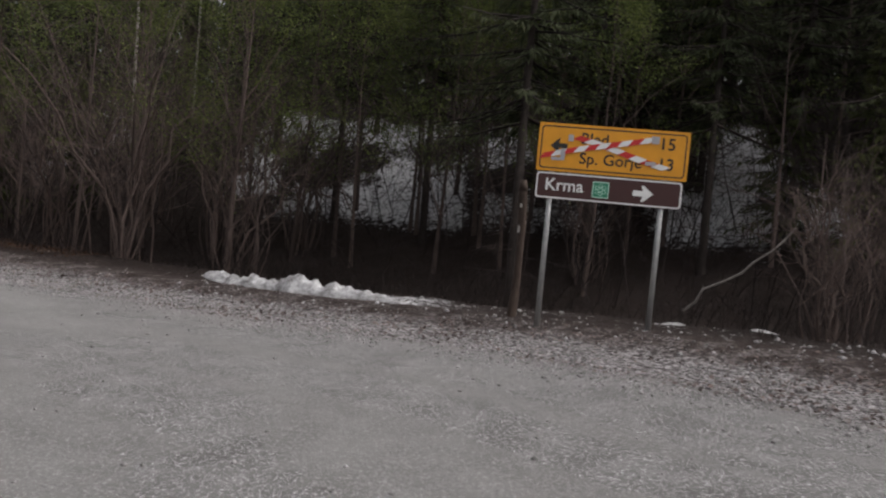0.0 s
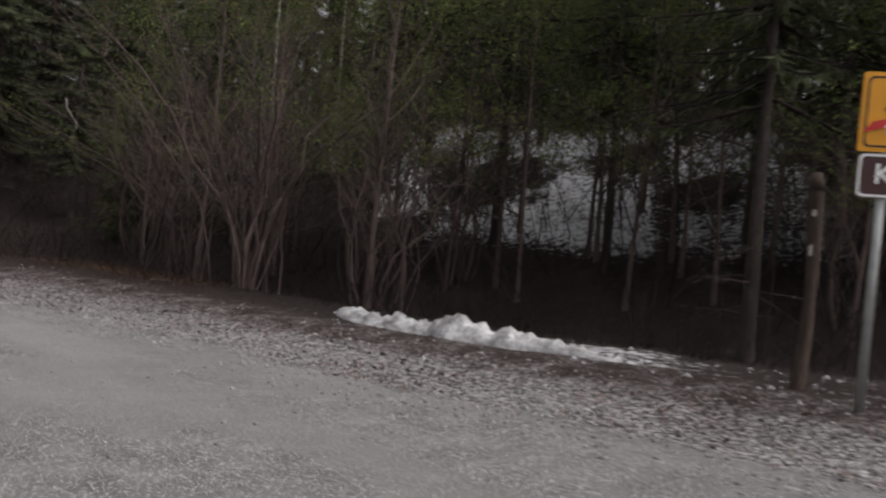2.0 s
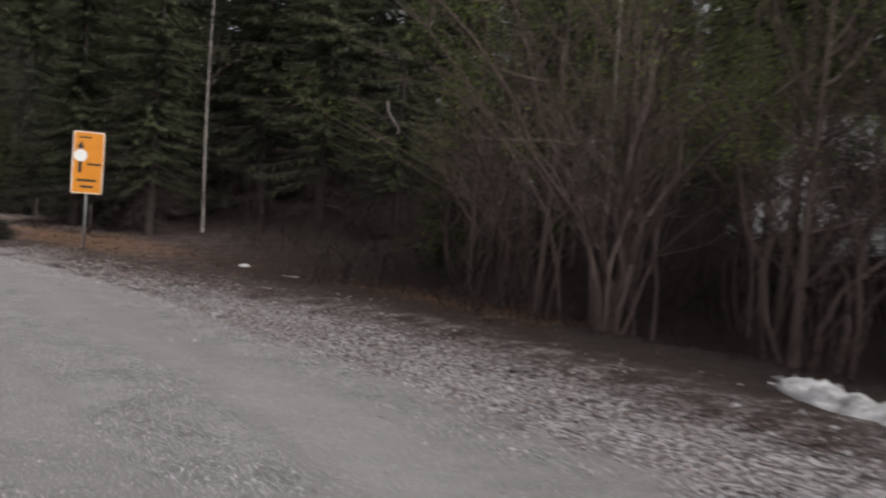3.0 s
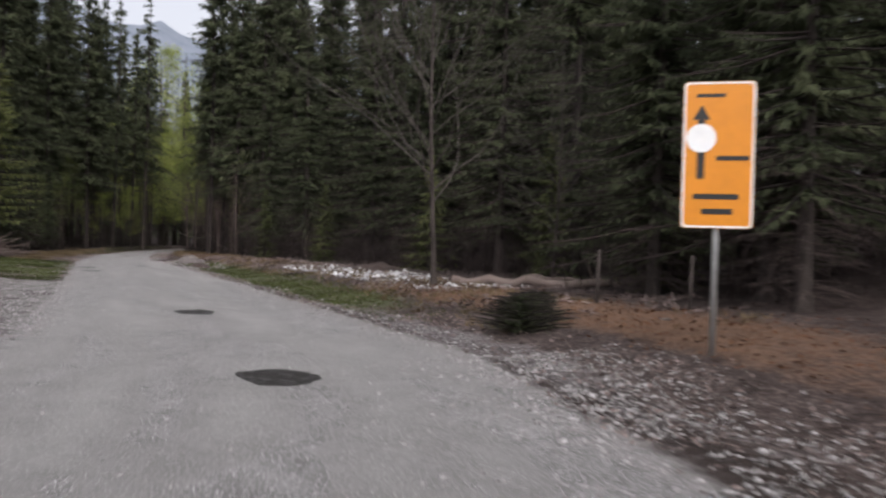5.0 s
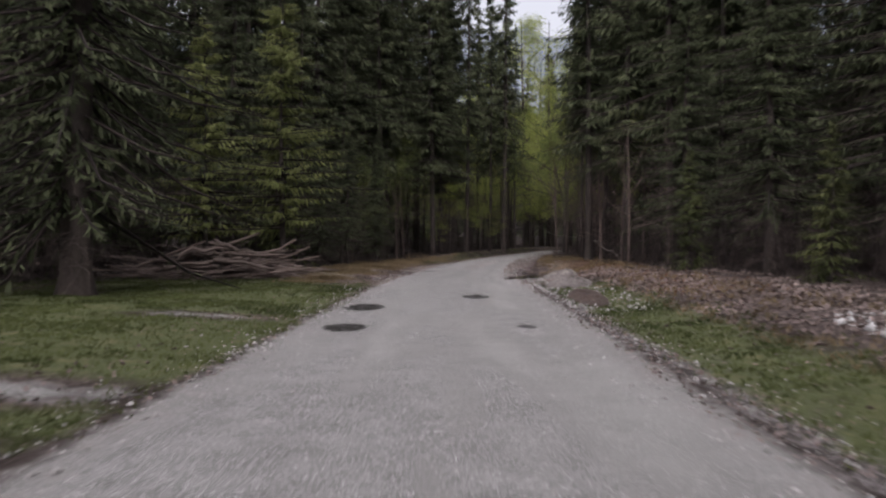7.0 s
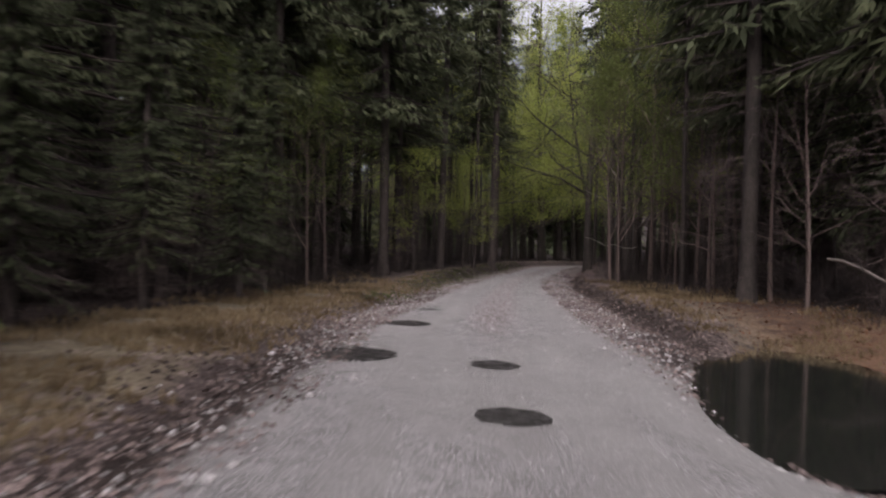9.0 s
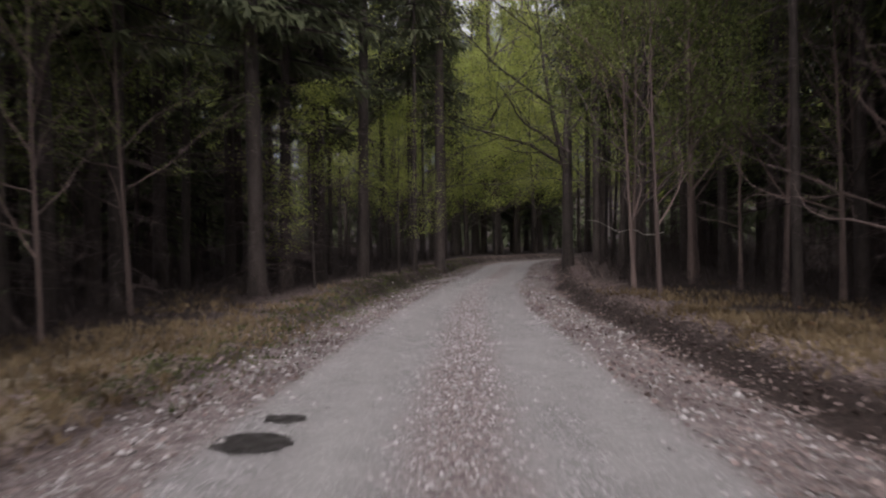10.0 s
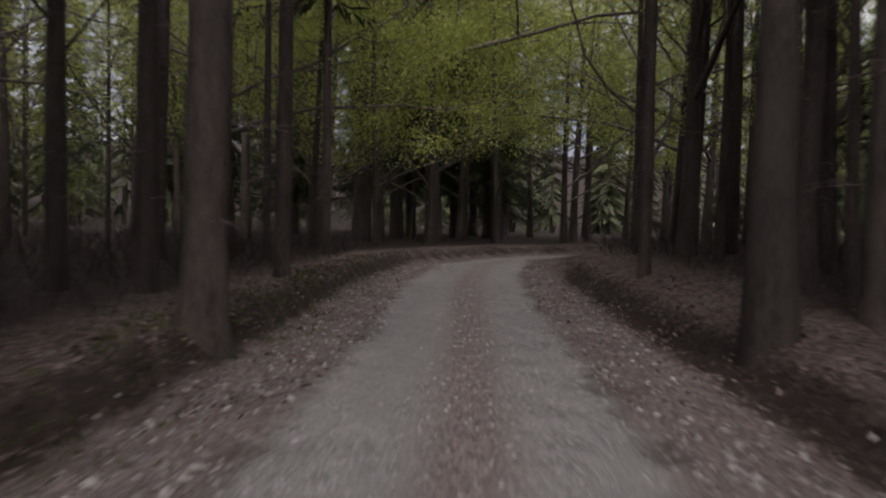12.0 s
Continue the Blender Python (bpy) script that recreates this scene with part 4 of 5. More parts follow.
# rows of spruces: (x, y, which, scale)
for k, (x, y, s) in enumerate(((-27.5, 28.6, 0.95), (-31.0, 30.4, 1.05), (-24.0, 29.8, 1.0), (-20.8, 29.2, 0.9), (-17.6, 32.5, 1.0), (-29.6, 26.6, 0.55), (-39.5, 31.0, 1.0), (-43.5, 30.2, 0.95), (-47.0, 31.6, 1.05),
                               (-50.6, 30.2, 0.9), (-54.0, 31.0, 1.0), (-57.8, 30.0, 0.9), (-61.6, 27.4, 0.85), (-64.5, 29.4, 1.0), (-68.0, 26.6, 0.8), (-59.6, 5.6, 1.15), (-51.0, 4.5, 1.1),
                               (-67.5, 5.0, 1.1), (-71.5, 8.5, 1.0), (-75.5, 10.6, 0.95), (-78.8, 12.2, 0.7), (-72.5, 12.0, 0.45), (-75.2, 12.9, 0.42), (-78.2, 13.9, 0.38), (-81.8, 13.8, 0.45), (-77.0, 10.0, 0.8), (-22.0, 33.5, 1.1), (4.6, 21.6, 0.75), (6.6, 23.4, 0.8), (12.5, 21.5, 0.8), (16.5, 23.0, 0.9), (-26.8, 27.0, 0.9), (-13.5, 30.5, 0.95), (-29.3, 26.4, 0.8), (-25.2, 26.2, 0.75), (-33.0, 29.0, 0.95), (14.0, 18.0, 1.0), (-34.5, 32.5, 1.05), (-17.0, 28.0, 0.6), (-26.0, 31.4, 1.3), (-28.8, 33.6, 1.4), (-23.2, 31.6, 1.3), (-58.5, 31.8, 1.5), (-55.0, 33.0, 1.6), (-61.8, 31.0, 1.4), (-51.0, 33.0, 1.6), (-47.4, 34.2, 1.6), (-44.5, 33.8, 1.5))):
    if k < 2:
        settle(S_EDGE[k], x, y, s, 33 * k)
    else:
        plant(S_EDGE[k % 2], x, y, s, rng=rng)
settle(S_BARE[0], -79.6, 24.8, 1.0, 0)
settle(S_BARE[1], -75.9, 26.0, 1.0, 40)
for x, y, k, s in ((-73.4, 27.5, 0, 1.0), (-70.8, 28.8, 1, 1.05), (-82.6, 26.2, 1, 1.0), (-86.0, 28.4, 0, 0.95), (-68.6, 30.4, 0, 1.0), (-89.8, 29.0, 1, 1.0), (-77.4, 28.6, 0, 1.05), (-84.4, 31.0, 1, 1.0), (-79.4, 10.8, 0, 1.0), (-82.6, 12.0, 1, 1.05), (-85.2, 13.6, 0, 0.9), (-88.2, 14.4, 1, 0.95), (-90.6, 11.4, 0, 1.0), (-76.4, 8.2, 0, 1.1), (-90.9, 16.5, 0, 0.95), (-93.4, 16.9, 1, 0.95), (-96.4, 17.6, 0, 0.9), (-101.2, 17.4, 1, 0.95)):
    plant(S_BARE[k], x, y, s, rng=rng)
stout = spruce("old spruce with a stout dark trunk and hanging boughs", 23, 0.38, 4.2, 2.3, 26, 0.38, 11, 11, 0.42, droop=0.75, rings=3, dead=120)
settle(stout, -55.2, 9.15, 1.0, 0)
settle(LARCHES[0], -66.2, 11.7, 1.0, 0)
for x, y, s in ((-65.8, 9.0, 0.88),):
    plant(LARCHES[0], x, y, s, rng=rng)
settle(S_YOUNG[0], -70.2, 10.6, 0.9, 0)
for x, y, s in ((-30.5, 27.6, 0.7), (-46.0, 28.4, 0.7), (-57.0, 27.2, 0.6), (-63.8, 25.6, 0.6), (-12.0, 27.0, 0.7), (-14.0, 26.0, 0.8), (8.6, 17.5, 0.7), (-37.8, 29.0, 0.7), (7.5, 19.0, 0.8)):
    plant(S_YOUNG[0], x, y, s, rng=rng)

# forest stems beside the road that stand out one by one
settle(TALL[1], -110.6, 21.2, 1.0, 0)
old_trunk = tall_trunk("stout forest spruce with a thick bare trunk", 27, 0.225, 10.0, 27)
settle(old_trunk, -107.55, 22.12, 1.0, 0)
settle(TALL[2], -102.7, 20.7, 1.0, 0)
FOREST = [(-111.1, 20.0, 1, 1), (-113.6, 22.9, 1, 1), (-119.2, 20.2, 0, 1), (-119.6, 22.6, 2, 1), (-123.3, 24.2, 1, 1), (-104.6, 17.4, 1, 1), (-106.2, 15.4, 2, 1), (-100.7, 14.9, 1, 1.0),
          (-105.1, 17.0, 2, 1), (-112.1, 17.1, 0, 1), (-95.7, 15.3, 1, 1), (-93.5, 14.0, 0, 1), (-92.8, 14.7, 2, 1.1), (-89.6, 13.6, 1, 1.1), (-86.6, 13.8, 1, 1), (-84.5, 11.5, 0, 1), (-82.8, 12.2, 1, 1),
          (-106.4, 28.4, 1, 1.1), (-105.3, 29.2, 2, 1.1), (-109.3, 29.6, 0, 0.9), (-107.0, 31.0, 1, 1), (-100.3, 29.6, 1, 1), (-113.3, 29.2, 2, 1.2), (-118.6, 31.6, 0, 1), (-117.1, 33.1, 1, 1), (-120.4, 34.9, 2, 1),
          (-96.5, 29.2, 1, 1), (-92.2, 28.4, 0, 0.9), (-86.8, 27.2, 1, 0.9), (-85.7, 25.4, 2, 0.9), (-103.2, 31.5, 0, 1)]
for x, y, k, s in FOREST:
    plant(TALL[k], x, y, s, rng=rng)
taken = [(x, y) for x, y, *_ in FOREST] + [(-97.8, 18.8), (-107.5, 22.0), (-110.6, 21.2), (-102.7, 20.7)] + [(-55.2, 9.15), (-79.6, 24.8), (-75.9, 26.0)]

# the forked beech beside the road
fork = broadleaf("beech_tree", "forked beech with a dark trunk in fresh leaf", 15, 0.21, 51, BARK_DARK, 3, 3, 55, BEECH, 0.08, 0.3, angle=0.75, spread=0.3, limb=0.40, up=0.1)
for way in ((-0.35, -0.55, 1.2), (0.1, 0.5, 1.1)):
    p = np.array([[0, 0, 3.6], [way[0] * 0.6, way[1] * 0.6, 4.4], [way[0] * 1.6, way[1] * 1.6, 5.9], [way[0] * 2.6, way[1] * 2.6, 7.8], [way[0] * 3.4, way[1] * 3.4, 10.2]])
    _g = Geo()
    _g.tube(p, [0.13, 0.11, 0.09, 0.06, 0.03], 7)
    part("limb", _g.mesh("limb", BARK_DARK), fork)

settle(fork, -106.3, 27.2, 1.0, 78)
settle(BEECHES[0], -116.0, 31.4, 1.0, 0)
settle(BEECHES[1], -126.5, 21.0, 1.0, 0)
for x, y, k, s in ((-136.5, 29.8, 0, 1.75), (-135.0, 26.4, 0, 1.75), (-138.5, 25.0, 0, 1.4), (-142.5, 29.0, 0, 1.6), (-145, 35, 0, 1.6), (-131.5, 39.0, 0, 1.1), (-126.5, 36.5, 1, 1.2), (-141, 38, 1, 1.4), (-123, 33.4, 1, 1.0), (-111.5, 31.5, 1, 1.0), (-101.6, 28.4, 1, 0.95), (-140, 45, 0, 1.3), (-145, 33, 0, 1.3), (-137, 25, 1, 1.2), (-124.5, 21.5, 0, 1.0)):
    if max(beside(x, y)) > 1.5:
        plant(BEECHES[k], x, y, s, rng=rng)
        taken.append((x, y))
low_beech = broadleaf("beech_tree", "beech leafed down to the ground in fresh yellow-green", 13, 0.14, 38, BARK_GREY, 3, 3, 56, BEECH, 0.105, 0.13, angle=0.85, spread=0.35, limb=0.38, up=0.05, stout=0.3, stem_bark=BARK_DARK)
settle(low_beech, -133.0, 29.0, 1.1, 0)
for x, y, s in ((-136.0, 32.6, 1.2), (-139.5, 37.0, 1.2), (-131.0, 26.6, 1.0), (-136.5, 27.4, 1.2), (-141.0, 32.0, 1.3), (-144.0, 40.0, 1.3), (-127.5, 24.0, 0.9), (-147.0, 46.0, 1.3)):
    plant(low_beech, x, y, s, rng=rng)
    taken.append((x, y))
settle(SAPLINGS[0], -100.1, 20.0, 0.9, 0)
settle(SAPLINGS[1], -92.6, 17.6, 1.0, 0)


def clear(x, y, spacing):
    return all((x - a) ** 2 + (y - b) ** 2 > spacing * spacing for a, b in taken)


def scatter(n, x0, x1, side, near, far, spacing, masters, lo, hi):
    """Trees at random in a belt beside the road, at least so far apart."""
    done = tries = 0
    while done < n and tries < 30 * n:
        tries += 1
        x, y = x0 + (x1 - x0) * rng.rand(), -30 + 110 * rng.rand()
        r, l = beside(x, y)
        d = r if side > 0 else l
        if not near < d < far or max(r, l) < 1.5 or not clear(x, y, spacing) or in_poly(np.array([x]), np.array([y]), SIDE)[0]:
            continue
        taken.append((x, y))
        plant(masters[rng.randint(len(masters))], x, y, lo + (hi - lo) * rng.rand(), rng=rng)
        done += 1


settle(S_FAR[0], -66.7, 33.0, 1.0, 0)
settle(S_FAR[1], -70.1, 31.5, 1.0, 0)
settle(S_FAR[2], -78.8, 30.0, 0.9, 0)
scatter(26, -124, -82, -1, 3.2, 26, 2.3, TALL, 0.8, 1.15)
scatter(24, -124, -80, 1, 3.4, 26, 2.3, TALL, 0.8, 1.15)
for x, y, k, s in ((-96.6, 26.8, 0, 1.0), (-100.4, 17.8, 1, 1.0), (-104.0, 28.6, 0, 1.05), (-108.6, 29.8, 1, 1.1), (-111.0, 30.2, 0, 1.0), (-114.0, 31.0, 1, 1.1), (-119.6, 33.4, 0, 1.0)):
    plant(SLIM[k], x, y, s, rng=rng)
    taken.append((x, y))
settle(SLIM[0], -117.4, 32.2, 1.0, 0)
settle(SLIM[1], -114.6, 19.2, 1.0, 0)
scatter(34, -142, -100, -1, 7, 26, 1.6, SLIM, 0.8, 1.2)
scatter(12, -108, -88, -1, 5, 13, 1.8, SLIM, 0.7, 1.0)
scatter(52, -142, -98, 1, 5.5, 26, 1.6, SLIM, 0.8, 1.2)
for x, y, k, s in ((-74.0, 6.0, 0, 0.95), (-77.5, 7.6, 2, 0.85), (-81.0, 9.4, 1, 1.0), (-84.5, 8.2, 0, 0.95), (-62.5, 3.0, 2, 0.9), (-57.5, 2.0, 0, 0.9), (-69.0, 2.5, 2, 0.95), (-53.5, 4.5, 1, 0.9),
                   (-74.5, 29.0, 0, 0.95), (-79.0, 28.4, 1, 1.0), (-83.5, 30.0, 2, 0.9), (-87.0, 30.5, 0, 0.95), (-91.0, 32.0, 1, 1.0), (-95.0, 33.0, 2, 0.9), (-76.5, 32.5, 2, 0.9), (-71.0, 29.5, 1, 0.9), (-147.5, 30.5, 2, 1.1), (-149.5, 33.5, 2, 1.1), (-146.5, 34.8, 2, 1.05), (-149.0, 20.0, 0, 1.05), (-151.0, 24.0, 2, 0.95), (-150.0, 28.0, 0, 1.05), (-153.0, 31.5, 2, 1.0), (-147.0, 16.5, 2, 0.95), (-155.0, 36.0, 0, 1.1), (-99.0, 12.5, 1, 0.95), (-103.5, 11.0, 0, 0.95), (-108.0, 12.5, 2, 0.85), (-113.0, 13.0, 1, 1.0), (-99.5, 33.0, 0, 0.95), (-104.5, 34.5, 2, 0.9), (-110.0, 35.0, 1, 1.0), (-115.5, 37.0, 0, 1.0), (-66.0, 0.5, 0, 1.0), (-60.0, -1.5, 2, 0.95), (-71.5, -0.5, 0, 1.0), (-78.0, 3.0, 2, 0.95), (-83.0, 4.6, 0, 1.0), (-88.5, 6.4, 2, 0.95), (-100.0, 9.0, 2, 0.9), (-106.5, 8.0, 0, 1.0)):
    plant(S_FAR[k], x, y, s, rng=rng)
    taken.append((x, y))
scatter(14, -140, -112, -1, 13, 30, 2.0, SAPLINGS + BEECHES[1:], 0.7, 1.3)
scatter(18, -140, -108, 1, 12, 28, 2.0, BEECHES, 0.7, 1.2)
scatter(4, -98, -86, -1, 9, 18, 2.0, SAPLINGS, 0.7, 1.1)
scatter(24, -134, -96, -1, 20, 42, 2.4, TALL, 0.85, 1.15)
settle(S_HILL[0], 1.5, 30.0, 0.9, 0)
settle(S_HILL[1], -7.6, 30.4, 0.9, 0)
scatter(44, -26, 26, 1, 14.0, 26, 2.2, S_HILL, 0.7, 1.1)
scatter(62, -30, 34, 1, 20, 38, 2.2, S_FAR, 0.75, 1.0)
scatter(36, -84, -26, 1, 12.5, 30, 3.0, S_FAR, 0.75, 1.1)
scatter(40, -86, -46, -1, 10.5, 34, 2.8, S_FAR, 0.75, 1.1)
scatter(24, -40, -14, -1, 16, 44, 3.5, S_FAR, 0.7, 1.0)
scatter(14, -170, -154, 1, 3, 60, 3.2, S_FAR, 0.8, 1.1)
scatter(12, -170, -152, -1, 3, 60, 3.2, S_FAR, 0.8, 1.1)
scatter(18, -154, -124, 1, 4, 24, 2.2, BEECHES, 0.9, 1.4)
scatter(18, -154, -120, -1, 9, 26, 2.2, BEECHES, 0.9, 1.4)


# far woods closing the view on all sides: too many to count
far = Geo()
q = np.random.RandomState(77)
count = 0
while count < 800:
    x, y = -215 + 300 * q.rand(), -70 + 190 * q.rand()
    r, l = beside(x, y)
    d = max(r, l)
    near = 26 if r > l else (24 if x < -46 else 40)
    if x < -128:
        near = 34
    if d < near or in_poly(np.array([x]), np.array([y]), [(-20, -70), (-20, 6), (20, 6), (40, -70)])[0]:
        continue
    h = 16 + 11 * q.rand()
    o = np.array([x, y, height(x, y) - 0.2])
    far.tube(o + np.array([[0, 0, 0], [0.1, 0, h * 0.5], [0, 0, h]]), [0.2, 0.13, 0.02], 4)
    m = 230
    u = q.rand(m) ** 0.8
    az = q.rand(m) * 6.283
    way = unit(np.stack([np.cos(az), np.sin(az), -0.45 - 0.3 * q.rand(m)], 1))
    base = o + np.stack([0 * u, 0 * u, h * (0.06 + 0.94 * u)], 1)
    ln = (1 - u) ** 0.8 * (1.7 + 1.7 * q.rand(m)) + 0.3
    side = unit(np.cross(way, np.array([0, 0, 1.0]) + 0.6 * q.randn(m, 3)))
    far.quads(kites(base, way, side, ln, 0.11 * ln))
    count += 1
tagged(new("far_woods", far.mesh("far_woods", NEEDLES, False)), "dark distant spruce forest", "woods", kind="stuff")

# ------------------------------------------------------------------ low growth, litter and stones (uncounted)


def places(n, test, x0=-125.0, x1=8.0, y0=-5.0, y1=40.0, seed=1, on_side=False):
    """Places at random where test(zones, r, l, x, y) gives a chance above a draw."""
    q = np.random.RandomState(seed)
    got = []
    total = 0
    for _ in range(40):
        x, y = x0 + (x1 - x0) * q.rand(4 * n), y0 + (y1 - y0) * q.rand(4 * n)
        z, zones, r, l = survey(x, y)
        keep = (q.rand(len(x)) < test(zones, r, l, x, y)) & (on_side | ~in_poly(x, y, SIDE))
        got.append(np.stack([x, y, z], 1)[keep])
        total += keep.sum()
        if total >= n:
            break
    return np.concatenate(got)[:n], q


def stuff(name, label, category, me):
    return tagged(new(name, me), label, category, kind="stuff")


def flat_leaves(name, label, n, test, size, mat, seed, lift=0.012, **where):
    p, q = places(n, test, seed=seed, **where)
    m = len(p)
    p[:, 2] += lift + 0.02 * q.rand(m)
    way = unit(np.stack([q.randn(m), q.randn(m), 0.35 * q.randn(m)], 1))
    side = unit(np.cross(way, np.array([0, 0, 1.0]) + 0.35 * q.randn(m, 3)))
    ln = size * (0.5 + 0.9 * q.rand(m))
    g = Geo()
    g.quads(kites(p, way, side, ln, ln * (0.25 + 0.2 * q.rand(m))))
    stuff(name, label, "leaves", g.mesh(name, mat, False))


flat_leaves("leaf_litter", "pinkish brown fallen leaves on the verges", 60000, lambda z, r, l, x, y: np.clip((np.maximum(r, l) > np.where(x < -66, -0.3, -0.15)) * (np.maximum(r, l) < 6) * (0.06 + 0.94 * (np.maximum(r, l) < 1.9)) * np.where(x < -60, np.where(x < -86, 0.55, 1), 0.45) * (1 - 0.8 * (z["green"] > 0.5)), 0, 1) * (0.25 + 0.75 * (fractal(x * 0.8, y * 0.8, 61, 3) > 0.42)), 0.05, LITTER, 2, y0=4, y1=32)
flat_leaves("needle_litter", "rust-coloured needles and dead leaves on the verge", 14000, lambda z, r, l, x, y: np.clip(z["rusty"] * 1.4, 0, 1), 0.055, NEEDLE_LITTER, 3, y0=10, y1=30)


def tufts(name, label, n, test, tall, mat, seed, blades=5, **where):
    p, q = places(n, test, seed=seed, **where)
    m = len(p) * blades
    p = np.repeat(p, blades, 0) + np.stack([0.04 * q.randn(m), 0.04 * q.randn(m), np.full(m, -0.01)], 1)
    way = unit(np.stack([0.5 * q.randn(m), 0.5 * q.randn(m), np.ones(m)], 1))
    side = unit(np.cross(way, q.randn(m, 3)))
    ln = tall * (0.4 + 0.9 * q.rand(m))
    g = Geo()
    g.quads(kites(p, way, side, ln, np.full(m, 0.006) + 0.03 * ln))
    stuff(name, label, "grass", g.mesh(name, mat, False))


tufts("grass", "short green grass on the verges and the clearing", 24000, lambda z, r, l, x, y: np.clip(z["green"] * 1.2 - 0.1, 0, 1) * (0.3 + 0.7 * (fractal(x * 0.7, y * 0.7, 63, 3) > 0.40)), 0.07, GRASS, 4, blades=4, x0=-70, x1=-16, y0=3, y1=26)
tufts("bank_moss", "moss and short grass on the low road bank", 3500, lambda z, r, l, x, y: np.exp(-(((l - 1.1) / 0.55) ** 2)) * (0.25 + 0.75 * (fractal(x * 0.9, y * 0.9, 66, 3) > 0.42)), 0.07, GRASS, 22, blades=4, x0=-122, x1=-80, y0=12, y1=28)
tufts("dry_grass", "tufts of dry yellowish grass by the road", 8000, lambda z, r, l, x, y: (x > -93) * np.clip(1.3 * z["straw"] + 0.12 * ((r > 1.2) & (r < 5) & (x < -24)), 0, 1) * (z["green"] < 0.6) * (fractal(x * 0.6, y * 0.6, 64, 3) > 0.40), 0.13, STRAW, 5)


def pebbles(name, label, n, test, size, mat, seed, **where):
    """Angular chips: squashed octahedra with shifted corners."""
    p, q = places(n, test, seed=seed, **where)
    m = len(p)
    s = size * (0.35 + 0.9 * q.rand(m) ** 2)
    corner = np.array([[1, 0, 0], [0, 1, 0], [-1, 0, 0], [0, -1, 0], [0, 0, 0.75], [0, 0, -0.75]], float)
    v = corner[None] * (1 + 0.35 * q.randn(m, 6, 3))
    a = q.rand(m) * 6.283
    ca, sa = np.cos(a)[:, None], np.sin(a)[:, None]
    v = np.stack([v[..., 0] * ca - v[..., 1] * sa, v[..., 0] * sa + v[..., 1] * ca, v[..., 2]], -1) * s[:, None, None]
    v += (p + np.array([0, 0, 1.0]) * (s * 0.25)[:, None])[:, None]
    tri = np.array([[0, 1, 4], [1, 2, 4], [2, 3, 4], [3, 0, 4], [1, 0, 5], [2, 1, 5], [3, 2, 5], [0, 3, 5]])
    f = (tri[None] + 6 * np.arange(m)[:, None, None]).reshape(-1, 3)
    stuff(name, label, "stones", mesh_of(name, v.reshape(-1, 3), f, mat, shade=False))


pebbles("gravel_stones", "pale limestone chips on the gravel road", 19000, lambda z, r, l, x, y: np.clip(z["strip"] * 1.3 + 0.04 * (np.maximum(r, l) < 0) + 0.25 * z["grit"], 0, 1), 0.018, STONE, 6, y0=2, y1=30)
pebbles("edge_stones", "loose pale stones along the road's edges", 5500, lambda z, r, l, x, y: np.exp(-((np.maximum(r, l) - 0.1) / 0.5) ** 2), 0.028, STONE, 7)
pebbles("kerb_stones", "larger pale stones thrown up along the forest road's edges", 1500, lambda z, r, l, x, y: np.exp(-((np.maximum(r, l) - 0.15) / 0.4) ** 2) * (0.2 + 0.8 * (fractal(x * 0.8, y * 0.8, 72, 3) > 0.42)), 0.034, STONE, 24, x0=-104, x1=-58, y0=13, y1=32)
pebbles("verge_grit", "pale grit and broken stone on the junction's verge", 12000, lambda z, r, l, x, y: np.exp(-((r - 0.5) / 0.95) ** 2) * 0.9 * (fractal(x * 1.2, y * 1.2, 67, 3) > 0.36), 0.022, STONE, 17, x0=-24, x1=8, y0=2, y1=24)
pebbles("side_track_stones", "loose stones on the branching gravel track", 6000, lambda z, r, l, x, y: in_poly(x, y, SIDE) * np.exp(-((l - 0.6) / 2.2) ** 2), 0.017, STONE, 21, x0=-43, x1=-24, y0=7, y1=16, on_side=True)
pebbles("mound_stones", "pale stones lying on the dug soil", 900, lambda z, r, l, x, y: ((r > 0.2) & (r < 1.8)) * 0.8, 0.05, STONE, 18, x0=-67, x1=-52, y0=20, y1=23)
pebbles("soil_clods", "dark clods of soil along the verges", 2600, lambda z, r, l, x, y: np.exp(-((np.maximum(r, l) - 1.2) / 0.2) ** 2) * np.where(x < -60, 1, 0.12), 0.034, SOIL, 8)
pebbles("snow_crumbs", "crumbs of dirty old snow on the verge", 2400, lambda z, r, l, x, y: ((r > 1.4) & (r < 4.2) & (x > -5)) * 0.12 + ((r > 2.8) & (r < 6.2) & (x < -33) & (x > -48)) * 0.7, 0.035, SNOW, 9)
pebbles("snow_lumps", "lumps of old snow among dead leaves", 260, lambda z, r, l, x, y: ((r > 2.8) & (r < 5.8)) * 0.8 * (fractal(x * 0.7, y * 0.7, 69, 3) > 0.44), 0.10, SNOW, 19, x0=-48, x1=-33, y0=22, y1=30)
pebbles("strip_stones", "stones down the middle of the road", 4000, lambda z, r, l, x, y: np.clip(z["strip"] * 1.5 - 0.3, 0, 1) * (np.maximum(r, l) < -0.9), 0.02, STONE, 20, x0=-102, x1=-66, y0=15, y1=32)


